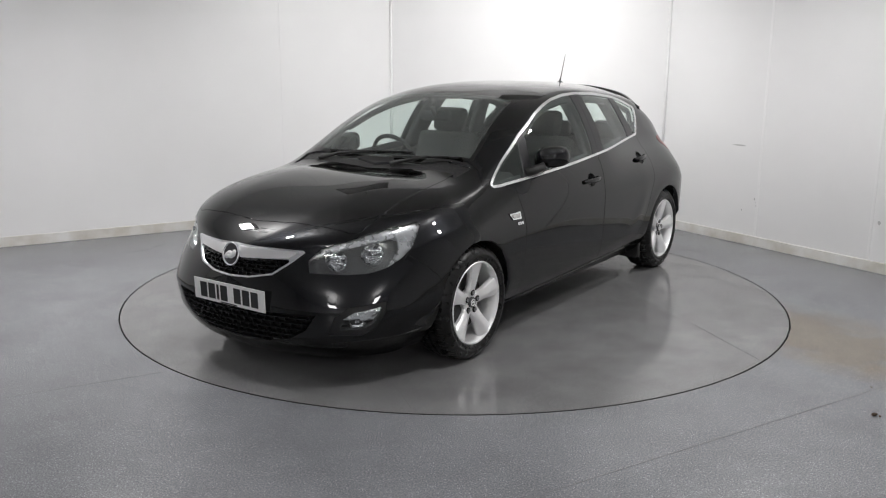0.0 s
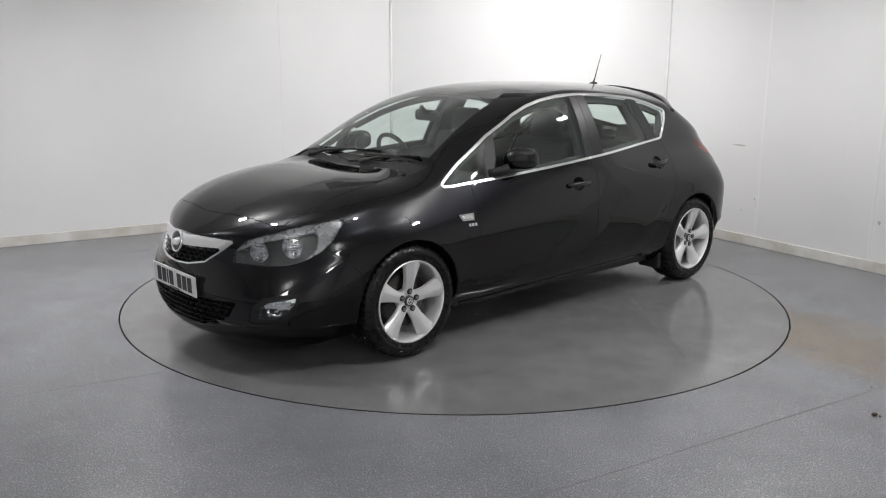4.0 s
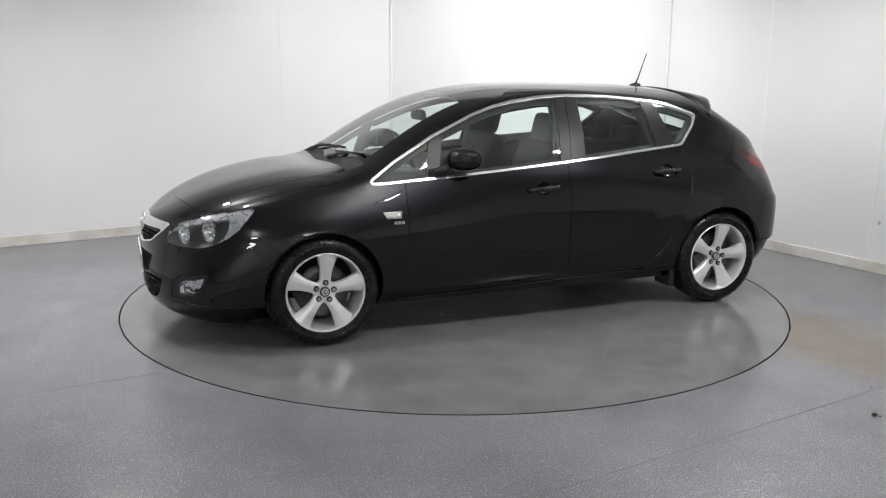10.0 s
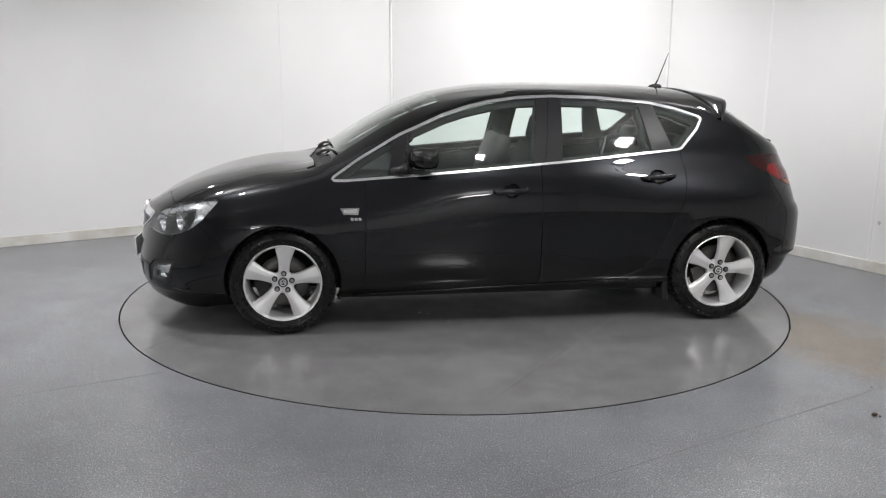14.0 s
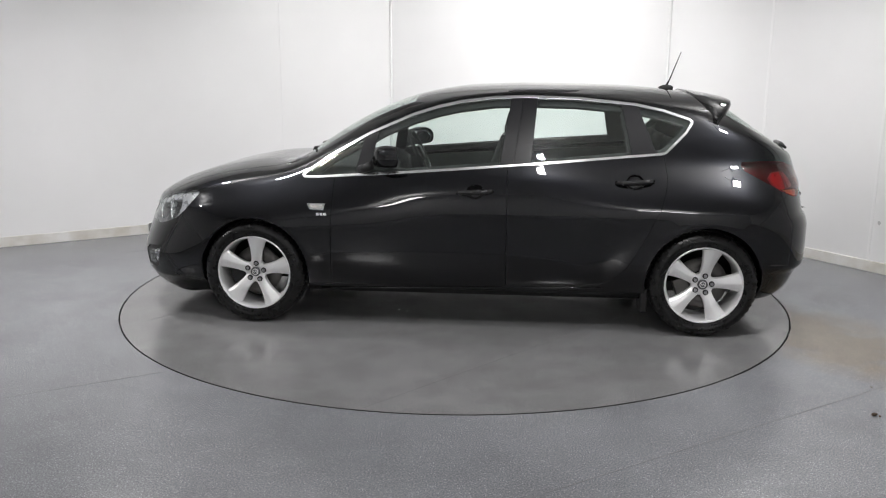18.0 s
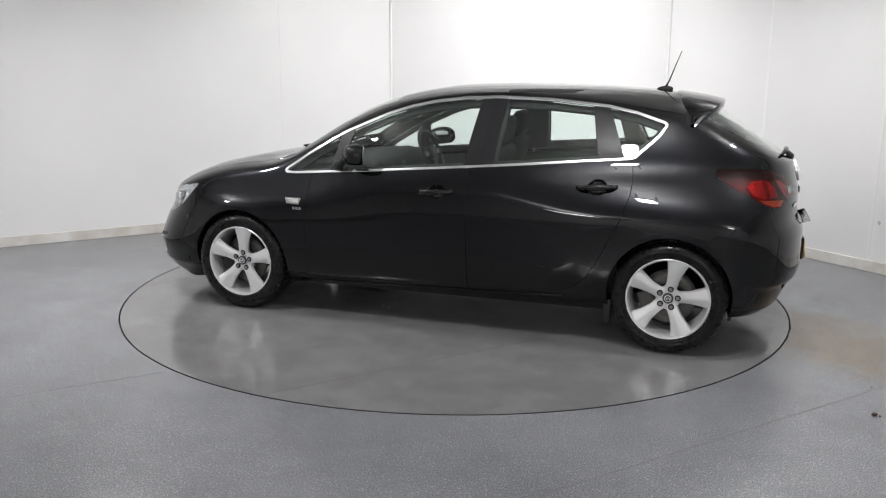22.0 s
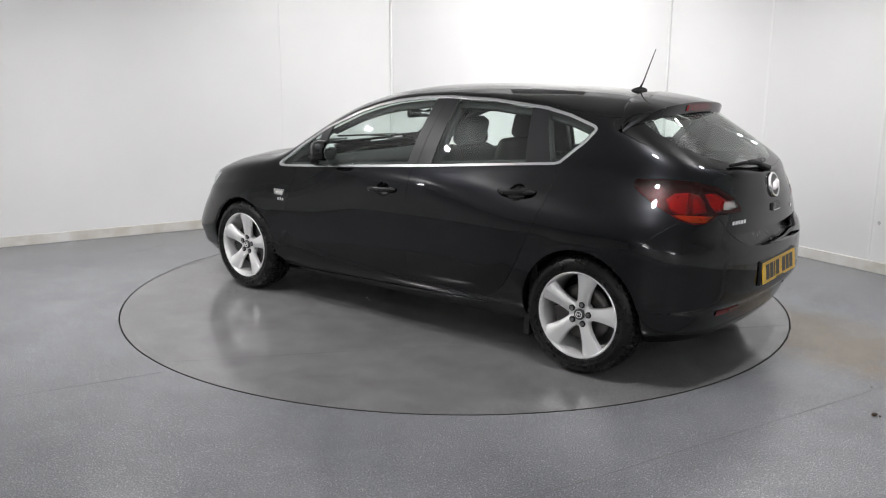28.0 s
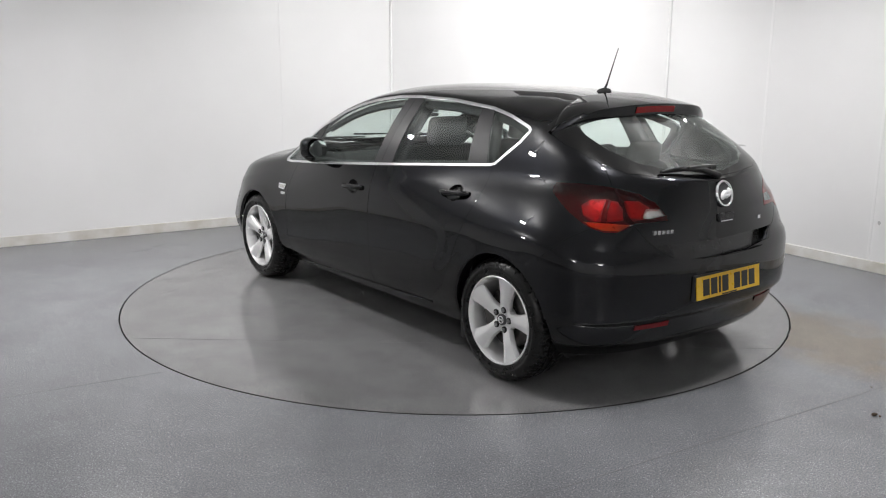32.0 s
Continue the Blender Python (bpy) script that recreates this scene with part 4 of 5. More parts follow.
both(lambda bm: bar(bm, [(x, side_y(x, 0.218 + 0.034 * (0.9 - x)) + 0.002, 0.218 + 0.034 * (0.9 - x)) for x in [0.94 - 0.17 * k for k in range(11)]], 0.007, seg=8), "sill_moulding", PAINT, "black sill moulding below the doors")

# ---------------------------------------------------------------- wheels
def tyre_mesh():
    bm = bmesh.new()
    prof = [(-0.085, 0.216), (-0.102, 0.222), (-0.113, 0.245), (-0.113, 0.268), (-0.104, 0.292), (-0.088, 0.307), (-0.068, 0.3135), (-0.046, 0.3155), (-0.044, 0.308), (-0.036, 0.308), (-0.034, 0.316), (-0.006, 0.3165),
            (-0.004, 0.309), (0.004, 0.309), (0.006, 0.3165), (0.034, 0.316), (0.036, 0.308), (0.044, 0.308), (0.046, 0.3155), (0.068, 0.3135), (0.088, 0.307), (0.104, 0.292), (0.1135, 0.268), (0.1145, 0.256), (0.111, 0.254), (0.1135, 0.245), (0.102, 0.222), (0.085, 0.216)]
    seg = 156
    rings = []
    for a, r in prof:
        ring = []
        for k in range(seg):
            rr = r
            if r > 0.3 and (k % 3 == 0) and abs(a) > 0.045:
                rr -= 0.0055
            t = 2 * math.pi * (k + (0.8 if abs(a) < 0.03 else 0)) / seg
            ring.append(bm.verts.new((rr * math.cos(t), a, rr * math.sin(t))))
        rings.append(ring)
    for p, q in zip(rings, rings[1:]):
        for k in range(seg):
            bm.faces.new((p[k], q[k], q[(k + 1) % seg], p[(k + 1) % seg]))
    bmesh.ops.recalc_face_normals(bm, faces=bm.faces)
    for e in bm.edges:
        if min(math.hypot(v.co.x, v.co.z) for v in e.verts) > 0.294:
            e.smooth = False
    return bm


def rim_mesh():
    bm = bmesh.new()
    lathe(bm, [(0.094, 0.228), (0.104, 0.2285), (0.108, 0.224), (0.106, 0.218), (0.096, 0.213), (0.078, 0.209), (0.04, 0.203), (-0.02, 0.198), (-0.095, 0.205), (-0.105, 0.224), (-0.095, 0.228)], 72)
    rs = [0.022, 0.042, 0.058, 0.078, 0.105, 0.14, 0.175, 0.2, 0.2165]
    ws = [0.016, 0.031, 0.0345, 0.033, 0.0345, 0.041, 0.0505, 0.0585, 0.0635]
    ys = [0.070, 0.071, 0.073, 0.078, 0.083, 0.087, 0.091, 0.095, 0.097]
    for k in range(5):
        t = math.pi / 2 + 2 * math.pi * k / 5
        rad, tan = Vector((math.cos(t), 0, math.sin(t))), Vector((-math.sin(t), 0, math.cos(t)))
        rings = []
        for r, w, y in zip(rs, ws, ys):
            sec = [(-1.0, -0.026), (-0.97, -0.010), (-0.86, -0.001), (-0.5, 0.004), (0.0, 0.0095), (0.15, 0.0095), (0.6, 0.002), (0.9, -0.007), (1.0, -0.018), (0.9, -0.034), (-0.8, -0.036)]
            lift = min(1.0, max(0.0, (r - 0.07) / 0.05))
            rings.append([bm.verts.new(rad * r + tan * (w * a) + Vector((0, y + (b * lift if b > 0 else b), 0))) for a, b in sec])
        n = len(rings[0])
        for p, q in zip(rings, rings[1:]):
            for j in range(n):
                bm.faces.new((p[j], p[(j + 1) % n], q[(j + 1) % n], q[j]))
        bm.faces.new(rings[-1])
    lathe(bm, [(0.03, 0.066), (0.058, 0.069), (0.0665, 0.066), (0.069, 0.058), (0.0695, 0.036), (0.066, 0.033), (0.066, 0.0)], 40)
    bmesh.ops.recalc_face_normals(bm, faces=bm.faces)
    for e in bm.edges:
        if len(e.link_faces) == 2 and e.calc_face_angle() > 0.6:
            e.smooth = False
    return bm


TYRE_BM, RIM_BM = tyre_mesh(), rim_mesh()


def wheel(wx, s, spin):
    root = part("wheel", RIM_BM.copy(), ALLOY, car, "silver five-spoke alloy wheel", True)
    root.matrix_basis = pose(wx - OFF[0], s * 0.772 - OFF[1], HUB_Z + 0.003, 0, 0, 0 if s > 0 else 180) @ pose(0, 0, 0, 0, spin, 0)
    part("tyre", TYRE_BM.copy(), RUBBER, root, "black rubber tyre", True)
    bm = bmesh.new()
    lathe(bm, [(0.06, 0.029), (0.080, 0.029), (0.0825, 0.027), (0.0825, 0.024), (0.081, 0.0225), (0.082, 0.012), (0.082, 0.0)], 32)
    bmesh.ops.recalc_face_normals(bm, faces=bm.faces)
    cap = part("centre_cap", bm, CAPGREY, root, "dark grey centre cap", True)
    bm = bmesh.new()
    lathe(bm, [(0.080, 0.0195), (0.0845, 0.0190), (0.0845, 0.0155), (0.080, 0.0150)], 28)
    bar(bm, [(-0.011, 0.084, -0.004), (-0.003, 0.084, 0.007), (0.004, 0.084, -0.006), (0.011, 0.084, 0.004)], 0.0026, up=Vector((0, 1, 0)), seg=6)
    bmesh.ops.recalc_face_normals(bm, faces=bm.faces)
    part("cap_badge", bm, BADGEGREY, root, "small round silver badge", True)
    for k in range(5):
        t = math.pi / 2 + 2 * math.pi * (k + 0.02) / 5
        bm = bmesh.new()
        lathe(bm, [(0.04, 0.0105), (0.083, 0.0105), (0.083, 0.008), (0.079, 0.0075), (0.079, 0.0)], 6, Matrix.Translation((0.0525 * math.cos(t), 0, 0.0525 * math.sin(t))))
        bmesh.ops.recalc_face_normals(bm, faces=bm.faces)
        part("wheel_bolt", bm, BOLT, root, "plated wheel bolt")
        # black disc round the bolt paints the shade inside its hole
        bm = bmesh.new()
        lathe(bm, [(0.062, 0.0165), (0.0772, 0.0165), (0.0777, 0.0150), (0.0765, 0.0)], 16, Matrix.Translation((0.0525 * math.cos(t), 0, 0.0525 * math.sin(t))))
        bmesh.ops.recalc_face_normals(bm, faces=bm.faces)
        part("bolt_shade_disc", bm, PLASTIC, root)
    bm = bmesh.new()
    lathe(bm, [(0.0, 0.07), (0.02, 0.07), (0.03, 0.075), (0.03, 0.15), (0.005, 0.15), (0.005, 0.07)], 40, close=True)
    bmesh.ops.recalc_face_normals(bm, faces=bm.faces)
    part("brake_disc", bm, STEEL, root, "bare steel brake disc", True)
    bm = bmesh.new()
    box(bm, 0.07, 0.16, -0.02, 0.055, -0.07, 0.07, 0.012, pose(0, 0, 0, 0, -spin + (25 if wx > 0 else 20), 0))
    part("brake_caliper", bm, PLASTIC if wx > 0 else STEEL, root, "", False)
    return root


for wx, spin in ((FWX, -5), (RWX, -12)):
    for s in (1, -1):
        wheel(wx, s, spin if s > 0 else -spin)

# ---------------------------------------------------------------- car: lamps
lamp_l = left_right("headlamp", {LAMP}, CLEAR, "clear wraparound headlamp", gap=0.002, depth=0.0)
INNER_LAMP = [(2.18, 0.54), (2.165, 0.60), (2.13, 0.63), (2.08, 0.662), (2.03, 0.684), (1.94, 0.716), (1.852, 0.738), (1.838, 0.725), (1.845, 0.69), (1.87, 0.64), (1.92, 0.60), (1.985, 0.57), (2.06, 0.56)]
LAMP_IN = 30
cut(shell, TAG, INNER_LAMP, (X, Z), LAMP_IN, lambda t, c: t == LAMP)
for k, s in enumerate((1, -1)):
    for vals, d, mat, nm, lb in (({LAMP}, 0.014, SILVERBAND, "reflector_band", "ribbed silver band inside the headlamp"), ({LAMP_IN}, 0.07, GREYBEZEL, "lamp_bezel", "dark grey headlamp bezel")):
        bm = pushed(vals, d)
        rim = [e for e in bm.edges if e.is_boundary]
        ns = {v: v.normal.copy() for v in bm.verts}
        r = bmesh.ops.extrude_edge_only(bm, edges=rim)
        for v in r["geom"]:
            if isinstance(v, bmesh.types.BMVert):
                o = [e.other_vert(v) for e in v.link_edges if e.other_vert(v) in ns]
                if o:
                    v.co += ns[o[0]] * (0.05 if vals == {LAMP_IN} else -0.05)
        if s < 0:
            bm2 = mirrored(bm)
            bm.free()
            bm = bm2
        cpart(nm, bm, mat, lamp_l[k], lb)
    for (px_, py_, pz_), r0 in (((2.045, 0.515, 0.630), 0.054), ((1.925, 0.640, 0.660), 0.060)):
        bm = bmesh.new()
        lathe(bm, [(0.0, r0), (-0.006, r0 * 0.98), (-0.03, r0 * 0.8), (-0.05, r0 * 0.4), (-0.052, 0.012), (-0.02, 0.011), (-0.015, 0.0)], 28)
        bmesh.ops.transform(bm, matrix=Matrix.Translation((px_ + 0.012, s * (py_ + 0.012), pz_)) @ pose(0, 0, 0, 0, 0, -62 if s > 0 else -118), verts=bm.verts)
        bmesh.ops.recalc_face_normals(bm, faces=bm.faces)
        cpart("reflector_bowl", bm, CHROME_M, lamp_l[k], "chrome reflector bowl")
        for dz in (0.3, -0.35):
            bm = bmesh.new()
            box(bm, -r0 * 0.55, r0 * 0.55, -0.03, -0.012, r0 * dz - 0.008, r0 * dz + 0.008, 0.002, Matrix.Translation((px_ + 0.012, s * (py_ + 0.012), pz_)) @ pose(0, 0, 0, 0, 0, -62 if s > 0 else -118))
            cpart("reflector_step", bm, FACETED, lamp_l[k], "stepped chrome reflector", False)
fog_rec = left_right("fog_lamp_surround", {FOGREC}, PLASTIC, "matt black fog lamp surround", gap=0.0, depth=0.02, lift=-0.008)
fog_l = left_right("fog_lamp", {FOG}, CLEAR, "clear front fog lamp", gap=0.001, depth=0.006, lift=-0.006)
for k, s in enumerate((1, -1)):
    bm = pushed({FOG}, 0.06)
    bm = bm if s > 0 else mirrored(bm)
    cpart("lamp_bezel", bm, PLASTIC, fog_l[k], "black fog lamp recess")
    bm = pushed({FOG}, 0.03, lambda c: c.z > 0.352)
    bm = bm if s > 0 else mirrored(bm)
    cpart("reflector_band", bm, FACETED, fog_l[k], "faceted chrome reflector")
    bm = bmesh.new()
    lathe(bm, [(0.0, 0.042), (-0.005, 0.041), (-0.025, 0.032), (-0.035, 0.012), (-0.02, 0.01), (-0.016, 0.0)], 24)
    bmesh.ops.transform(bm, matrix=Matrix.Translation((2.052, s * 0.645, 0.338)) @ pose(0, 0, 0, 0, 0, -55 if s > 0 else -125), verts=bm.verts)
    bmesh.ops.recalc_face_normals(bm, faces=bm.faces)
    cpart("reflector_bowl", bm, CHROME_M, fog_l[k], "chrome reflector bowl")

# tail lamps: dark red lens with brighter red, amber and white chambers
TCORE, TAMBER, TCORE2, TWHITE = 31, 32, 33, 34
cut(shell, TAG, [(-1.715, 0.945), (-1.74, 0.972), (-1.79, 0.973), (-1.838, 0.962), (-1.87, 0.928), (-1.892, 0.88), (-1.80, 0.876), (-1.745, 0.905)], (X, Z), TCORE, lambda t, c: t == TAILO)
cut(shell, TAG, [(-1.765, 0.871), (-1.858, 0.864), (-1.912, 0.854), (-1.893, 0.828), (-1.85, 0.830), (-1.80, 0.850)], (X, Z), TAMBER, lambda t, c: t == TAILO)
cut(shell, TAG, [(-1.858, 0.962), (-1.893, 0.960), (-1.925, 0.93), (-1.945, 0.88), (-1.915, 0.872)], (X, Z), TCORE2, lambda t, c: t == TAILI)
cut(shell, TAG, [(-1.919, 0.920), (-1.944, 0.917), (-1.962, 0.886), (-1.942, 0.876), (-1.928, 0.880)], (X, Z), TWHITE, lambda t, c: t in (TAILI, TCORE2))
TDARK = 37
cut(shell, TAG, [(-1.797, 0.974), (-1.812, 0.974), (-1.848, 0.874), (-1.828, 0.874)], (X, Z), TDARK, lambda t, c: t == TCORE)
tails = left_right("tail_lamp", {TAILO, TCORE, TDARK}, REDGLASS, "dark red wraparound tail lamp", gap=0.0015, depth=0.006, lift=0.002)
tails_in = left_right("tail_lamp", {TAILI, TCORE2}, REDGLASS, "dark red tail lamp on the tailgate", gap=0.0015, depth=0.006, lift=0.002)
for nm, v, mat, lb, par in (("indicator_lens", TAMBER, AMBERGLASS, "amber indicator lens", tails), ("reversing_lens", TWHITE, CLEAR, "clear reversing light lens", tails_in)):
    for k, s in enumerate((1, -1)):
        bm = take(shell, TAG, {v})
        panel(bm, 0.0, 0.006, 0.002)
        ob = cpart(nm, bm if s > 0 else mirrored(bm), mat, par[k], lb)
        smooth_normals(ob)
for nm, vals, d, mat, lb, par in (("lamp_housing", {TAILO, TCORE, TDARK, TAMBER}, 0.045, LAMPBLACK, "dark lamp housing", tails), ("lamp_housing", {TAILI, TCORE2, TWHITE}, 0.04, LAMPBLACK, "dark lamp housing", tails_in),
                                  ("brake_light", {TCORE}, 0.024, LAMPWHITE, "bright brake light reflector", tails), ("lamp_divider", {TDARK}, 0.018, LAMPGREY, "grey divider of the brake light", tails),
                                  ("indicator", {TAMBER}, 0.012, LAMPWHITE, "indicator reflector", tails),
                                  ("brake_light", {TCORE2}, 0.02, LAMPWHITE, "bright light reflector", tails_in), ("reversing_light", {TWHITE}, 0.008, WHITELENS, "white reversing light", tails_in)):
    for k, s in enumerate((1, -1)):
        bm = pushed(vals, d)
        # a rim that leads back from the reflector's edge
        rim = [e for e in bm.edges if e.is_boundary]
        ns = {v: v.normal.copy() for v in bm.verts}
        r = bmesh.ops.extrude_edge_only(bm, edges=rim)
        for v in r["geom"]:
            if isinstance(v, bmesh.types.BMVert):
                o = [e.other_vert(v) for e in v.link_edges if e.other_vert(v) in ns]
                if o:
                    v.co += ns[o[0]] * (0.04 if nm == "lamp_housing" else -0.015)
        cpart(nm, bm if s > 0 else mirrored(bm), mat, par[k], lb)

# ---------------------------------------------------------------- car: nose
BARV, RINGV = 35, 36
cut(shell, TAG, [(-0.02, 0.676), (0.362, 0.667), (0.316, 0.634), (0.12, 0.624), (-0.02, 0.622)], (Y, Z), BARV, lambda t, c: t == GRILLE)
cut(shell, TAG, [(-0.02, 0.618), (0.316, 0.630), (0.326, 0.618), (0.256, 0.562), (0.13, 0.538), (-0.02, 0.532)], (Y, Z), RINGV, lambda t, c: t == GRILLE)
# what stays tagged GRILLE is the surround; RINGV is the open grille
grille = centre("radiator_grille", {GRILLE}, CHROME_M, "chrome framed upper grille", gap=0.0005, depth=0.015, lift=0.004)
centre("chrome_bar", {BARV}, CHROME_BAR, "broad brushed chrome bar", gap=0.001, depth=0.03, lift=0.007, parent=grille)
bm = pushed({RINGV}, 0.05)
whole(bm)
cpart("grille_backing", bm, PLASTIC, grille)
bm = pushed({LOWG}, 0.05)
whole(bm)
rim = [e for e in bm.edges if e.is_boundary]
r = bmesh.ops.extrude_edge_only(bm, edges=rim)
for v in r["geom"]:
    if isinstance(v, bmesh.types.BMVert):
        v.co.x += 0.052
low_grille = cpart("lower_grille", bm, PLASTIC, None, "black lower air intake grille")


def slat(bm, y0, y1, z, h, deep, zc=0.0):
    n = max(2, int((y1 - y0) / 0.03))
    rows = []
    for i in range(n + 1):
        y = y0 + (y1 - y0) * i / n
        zz = z + zc * (y * y)
        x = front_x(y, zz)
        rows.append([bm.verts.new(c) for c in ((x - deep, y, zz - h), (x - deep + 0.012, y, zz - h * 0.3), (x - deep + 0.012, y, zz + h * 0.3), (x - deep, y, zz + h), (x - deep - 0.02, y, zz + h), (x - deep - 0.02, y, zz - h))])
    for p, q in zip(rows, rows[1:]):
        for k in range(6):
            bm.faces.new((p[k], p[(k + 1) % 6], q[(k + 1) % 6], q[k]))
    bm.faces.new(rows[0])
    bm.faces.new(rows[-1][::-1])
    bmesh.ops.recalc_face_normals(bm, faces=bm.faces)


def upright(bm, y, z0, z1, w, deep):
    a, b = front_x(y, z0) - deep, front_x(y, z1) - deep
    vs = []
    for dx in (0.0, -0.02):
        for yy in (y - w, y + w):
            vs.append([bm.verts.new((a + dx, yy, z0)), bm.verts.new((b + dx, yy, z1))])
    q = [vs[0], vs[1], vs[3], vs[2]]
    for i in range(4):
        bm.faces.new((q[i][0], q[(i + 1) % 4][0], q[(i + 1) % 4][1], q[i][1]))
    bmesh.ops.recalc_face_normals(bm, faces=bm.faces)


for z, w in ((0.612, 0.295), (0.594, 0.275), (0.574, 0.245), (0.554, 0.2)):
    bm = bmesh.new()
    slat(bm, -w, w, z, 0.0035, 0.012)
    cpart("grille_slat", bm, GLOSSBLK, grille, smooth=False)
for row, (z0, z1, w) in enumerate(((0.612, 0.626, 0.30), (0.594, 0.612, 0.285), (0.574, 0.594, 0.26), (0.554, 0.574, 0.22), (0.535, 0.554, 0.12))):
    k = -6
    while k <= 6:
        y = (k + (0.5 if row % 2 else 0)) * 0.05
        if abs(y) < w:
            bm = bmesh.new()
            upright(bm, y, z0, z1, 0.003, 0.014)
            cpart("grille_bar", bm, GLOSSBLK, grille, smooth=False)
        k += 1
LOW_ROWS = ((0.357, 0.475), (0.330, 0.455), (0.300, 0.43), (0.270, 0.385), (0.243, 0.335), (0.220, 0.23))
for z, w in LOW_ROWS:
    bm = bmesh.new()
    slat(bm, -w, w, z, 0.004, 0.010)
    cpart("grille_slat", bm, GLOSSBLK, low_grille, smooth=False)
for row in range(len(LOW_ROWS) - 1):
    z1, z0, w = LOW_ROWS[row][0], LOW_ROWS[row + 1][0], LOW_ROWS[row + 1][1]
    for k in range(-8, 9):
        y = (k + (0.5 if row % 2 else 0)) * 0.056
        if abs(y) < w:
            bm = bmesh.new()
            upright(bm, y, z0, z1, 0.0035, 0.012)
            cpart("grille_bar", bm, GLOSSBLK, low_grille, smooth=False)

def emblem(name, at, rz, ry, r):
    """A round bright badge with a raised rim and a plain curved device."""
    m = CAR_AT @ Matrix.Translation(at) @ pose(0, 0, 0, 0, ry, rz)
    bm = bmesh.new()
    lathe(bm, [(-0.006, r), (0.004, r), (0.008, r * 0.96), (0.008, r * 0.86), (0.003, r * 0.82)], 40, pose(0, 0, 0, 0, 0, -90))
    bmesh.ops.recalc_face_normals(bm, faces=bm.faces)
    ob = part(name, bm, CHROME_M, car, "round chrome badge", True)
    ob.matrix_basis = m
    bm = bmesh.new()
    lathe(bm, [(0.003, r * 0.83), (0.004, r * 0.4), (0.004, 0.0)], 32, pose(0, 0, 0, 0, 0, -90))
    part("badge_field", bm, BADGEDARK, ob, "dark badge field", True)
    bm = bmesh.new()
    for a0, a1, rr, cy, cz in ((-2.6, 0.4, 0.42, 0.05, 0.22), (0.5, 3.5, 0.38, -0.02, -0.3)):
        pts = []
        for i in range(9):
            a = a0 + (a1 - a0) * i / 8
            pts.append((0.008, r * (cy + rr * math.cos(a)), r * (cz + rr * math.sin(a))))
        bar(bm, pts, [r * 0.07] + [r * 0.19] * 7 + [r * 0.07], up=Vector((1, 0, 0)), seg=6)
    part("badge_device", bm, BADGEGREY, ob, "silver curved badge device", True)
    return ob


emblem("front_badge", (front_x(0, 0.632) - 0.002, 0, 0.632), 0, -12, 0.062)
emblem("rear_badge", (-1.992, 0, 0.958), 180, -14, 0.066)


def number_plate(name, at, rz, ry, mat, label):
    m = CAR_AT @ Matrix.Translation(at) @ pose(0, 0, 0, 0, 0, rz) @ pose(0, 0, 0, 0, ry, 0)
    bm = bmesh.new()
    box(bm, -0.003, 0.003, -0.26, 0.26, -0.0555, 0.0555, 0.0012)
    ob = part(name, bm, mat, car, label)
    ob.matrix_basis = m
    y = -0.212
    for w in (0.05, 0.05, 0.016, 0.05, 0, 0.05, 0.05, 0.05):
        if w == 0:
            y += 0.036
            continue
        bm = bmesh.new()
        box(bm, 0.0025, 0.0042, y, y + w, -0.0395, 0.0395)
        part("plate_bar", bm, INK, ob)
        y += w + 0.0125
    bm = bmesh.new()
    box(bm, 0.0025, 0.0040, -0.06, 0.06, -0.0535, -0.047)
    part("plate_bar", bm, INK, ob)
    return ob


number_plate("front_number_plate", (2.282, 0, 0.428), 0, 2, PLATE_W, "white number plate with black bars")
number_plate("rear_number_plate", (-2.057, 0, 0.5295), 180, -6, PLATE_Y, "yellow number plate with black bars")
bm = bmesh.new()
box(bm, -2.053, -2.02, -0.272, 0.272, 0.466, 0.594, 0.006)
cpart("plate_surround", bm, TRIM, rear_bumper, "black number plate recess", False)

# ---------------------------------------------------------------- car: outside fittings
def mirror_shell(bm):
    vs = blob(bm, (0, 0, 0), (1, 1, 1), u=32, v=18)
    for v in vs:
        x, y, z = v.co
        q = lambda c: math.copysign(abs(c) ** 0.62, c)
        k = math.sqrt(q(x) ** 2 + q(y) ** 2 + q(z) ** 2) ** 0.45
        x, y, z = q(x) / k, q(y) / k, q(z) / k
        z = z if z > 0 else z * 0.8
        v.co = Vector((max(0.497, 0.548 + 0.078 * x - 0.03 * max(0, y)), 0.888 + 0.106 * y, 1.026 + 0.074 * z - 0.008 * (y - 0.2) ** 2 + 0.006 * y))


def mirror_arm(bm):
    bar(bm, [(0.675, 0.755, 0.945), (0.655, 0.81, 0.962), (0.63, 0.86, 0.985)], [0.03, 0.026, 0.024], seg=10)


mirrors = both(mirror_shell, "door_mirror", PAINT, "glossy black door mirror housing")
both(mirror_arm, "mirror_arm", PLASTIC, "matt black mirror foot", mirrors)


def mirror_glass(bm):
    blob(bm, (0.4935, 0.886, 1.026), (0.004, 0.086, 0.056), u=24, v=12)


both(mirror_glass, "mirror_glass", MIRROR_M, "silvered mirror glass", mirrors)


# both housings sweep back a little
for k, s in enumerate((1, -1)):
    root = Matrix.Translation((0.6, s * 0.80, 0))
    mirrors[k].matrix_basis = mirrors[k].matrix_basis @ root @ pose(0, 0, 0, 0, 0, s * 19) @ root.inverted()
# the right-hand mirror is folded in against the window
HINGE = Matrix.Translation((0.64, -0.80, 0))
FOLD = HINGE @ pose(0, 0, 0, 0, 0, -53) @ HINGE.inverted()
folded = mirrors[1]
folded["label"] = "glossy black door mirror housing, folded in"
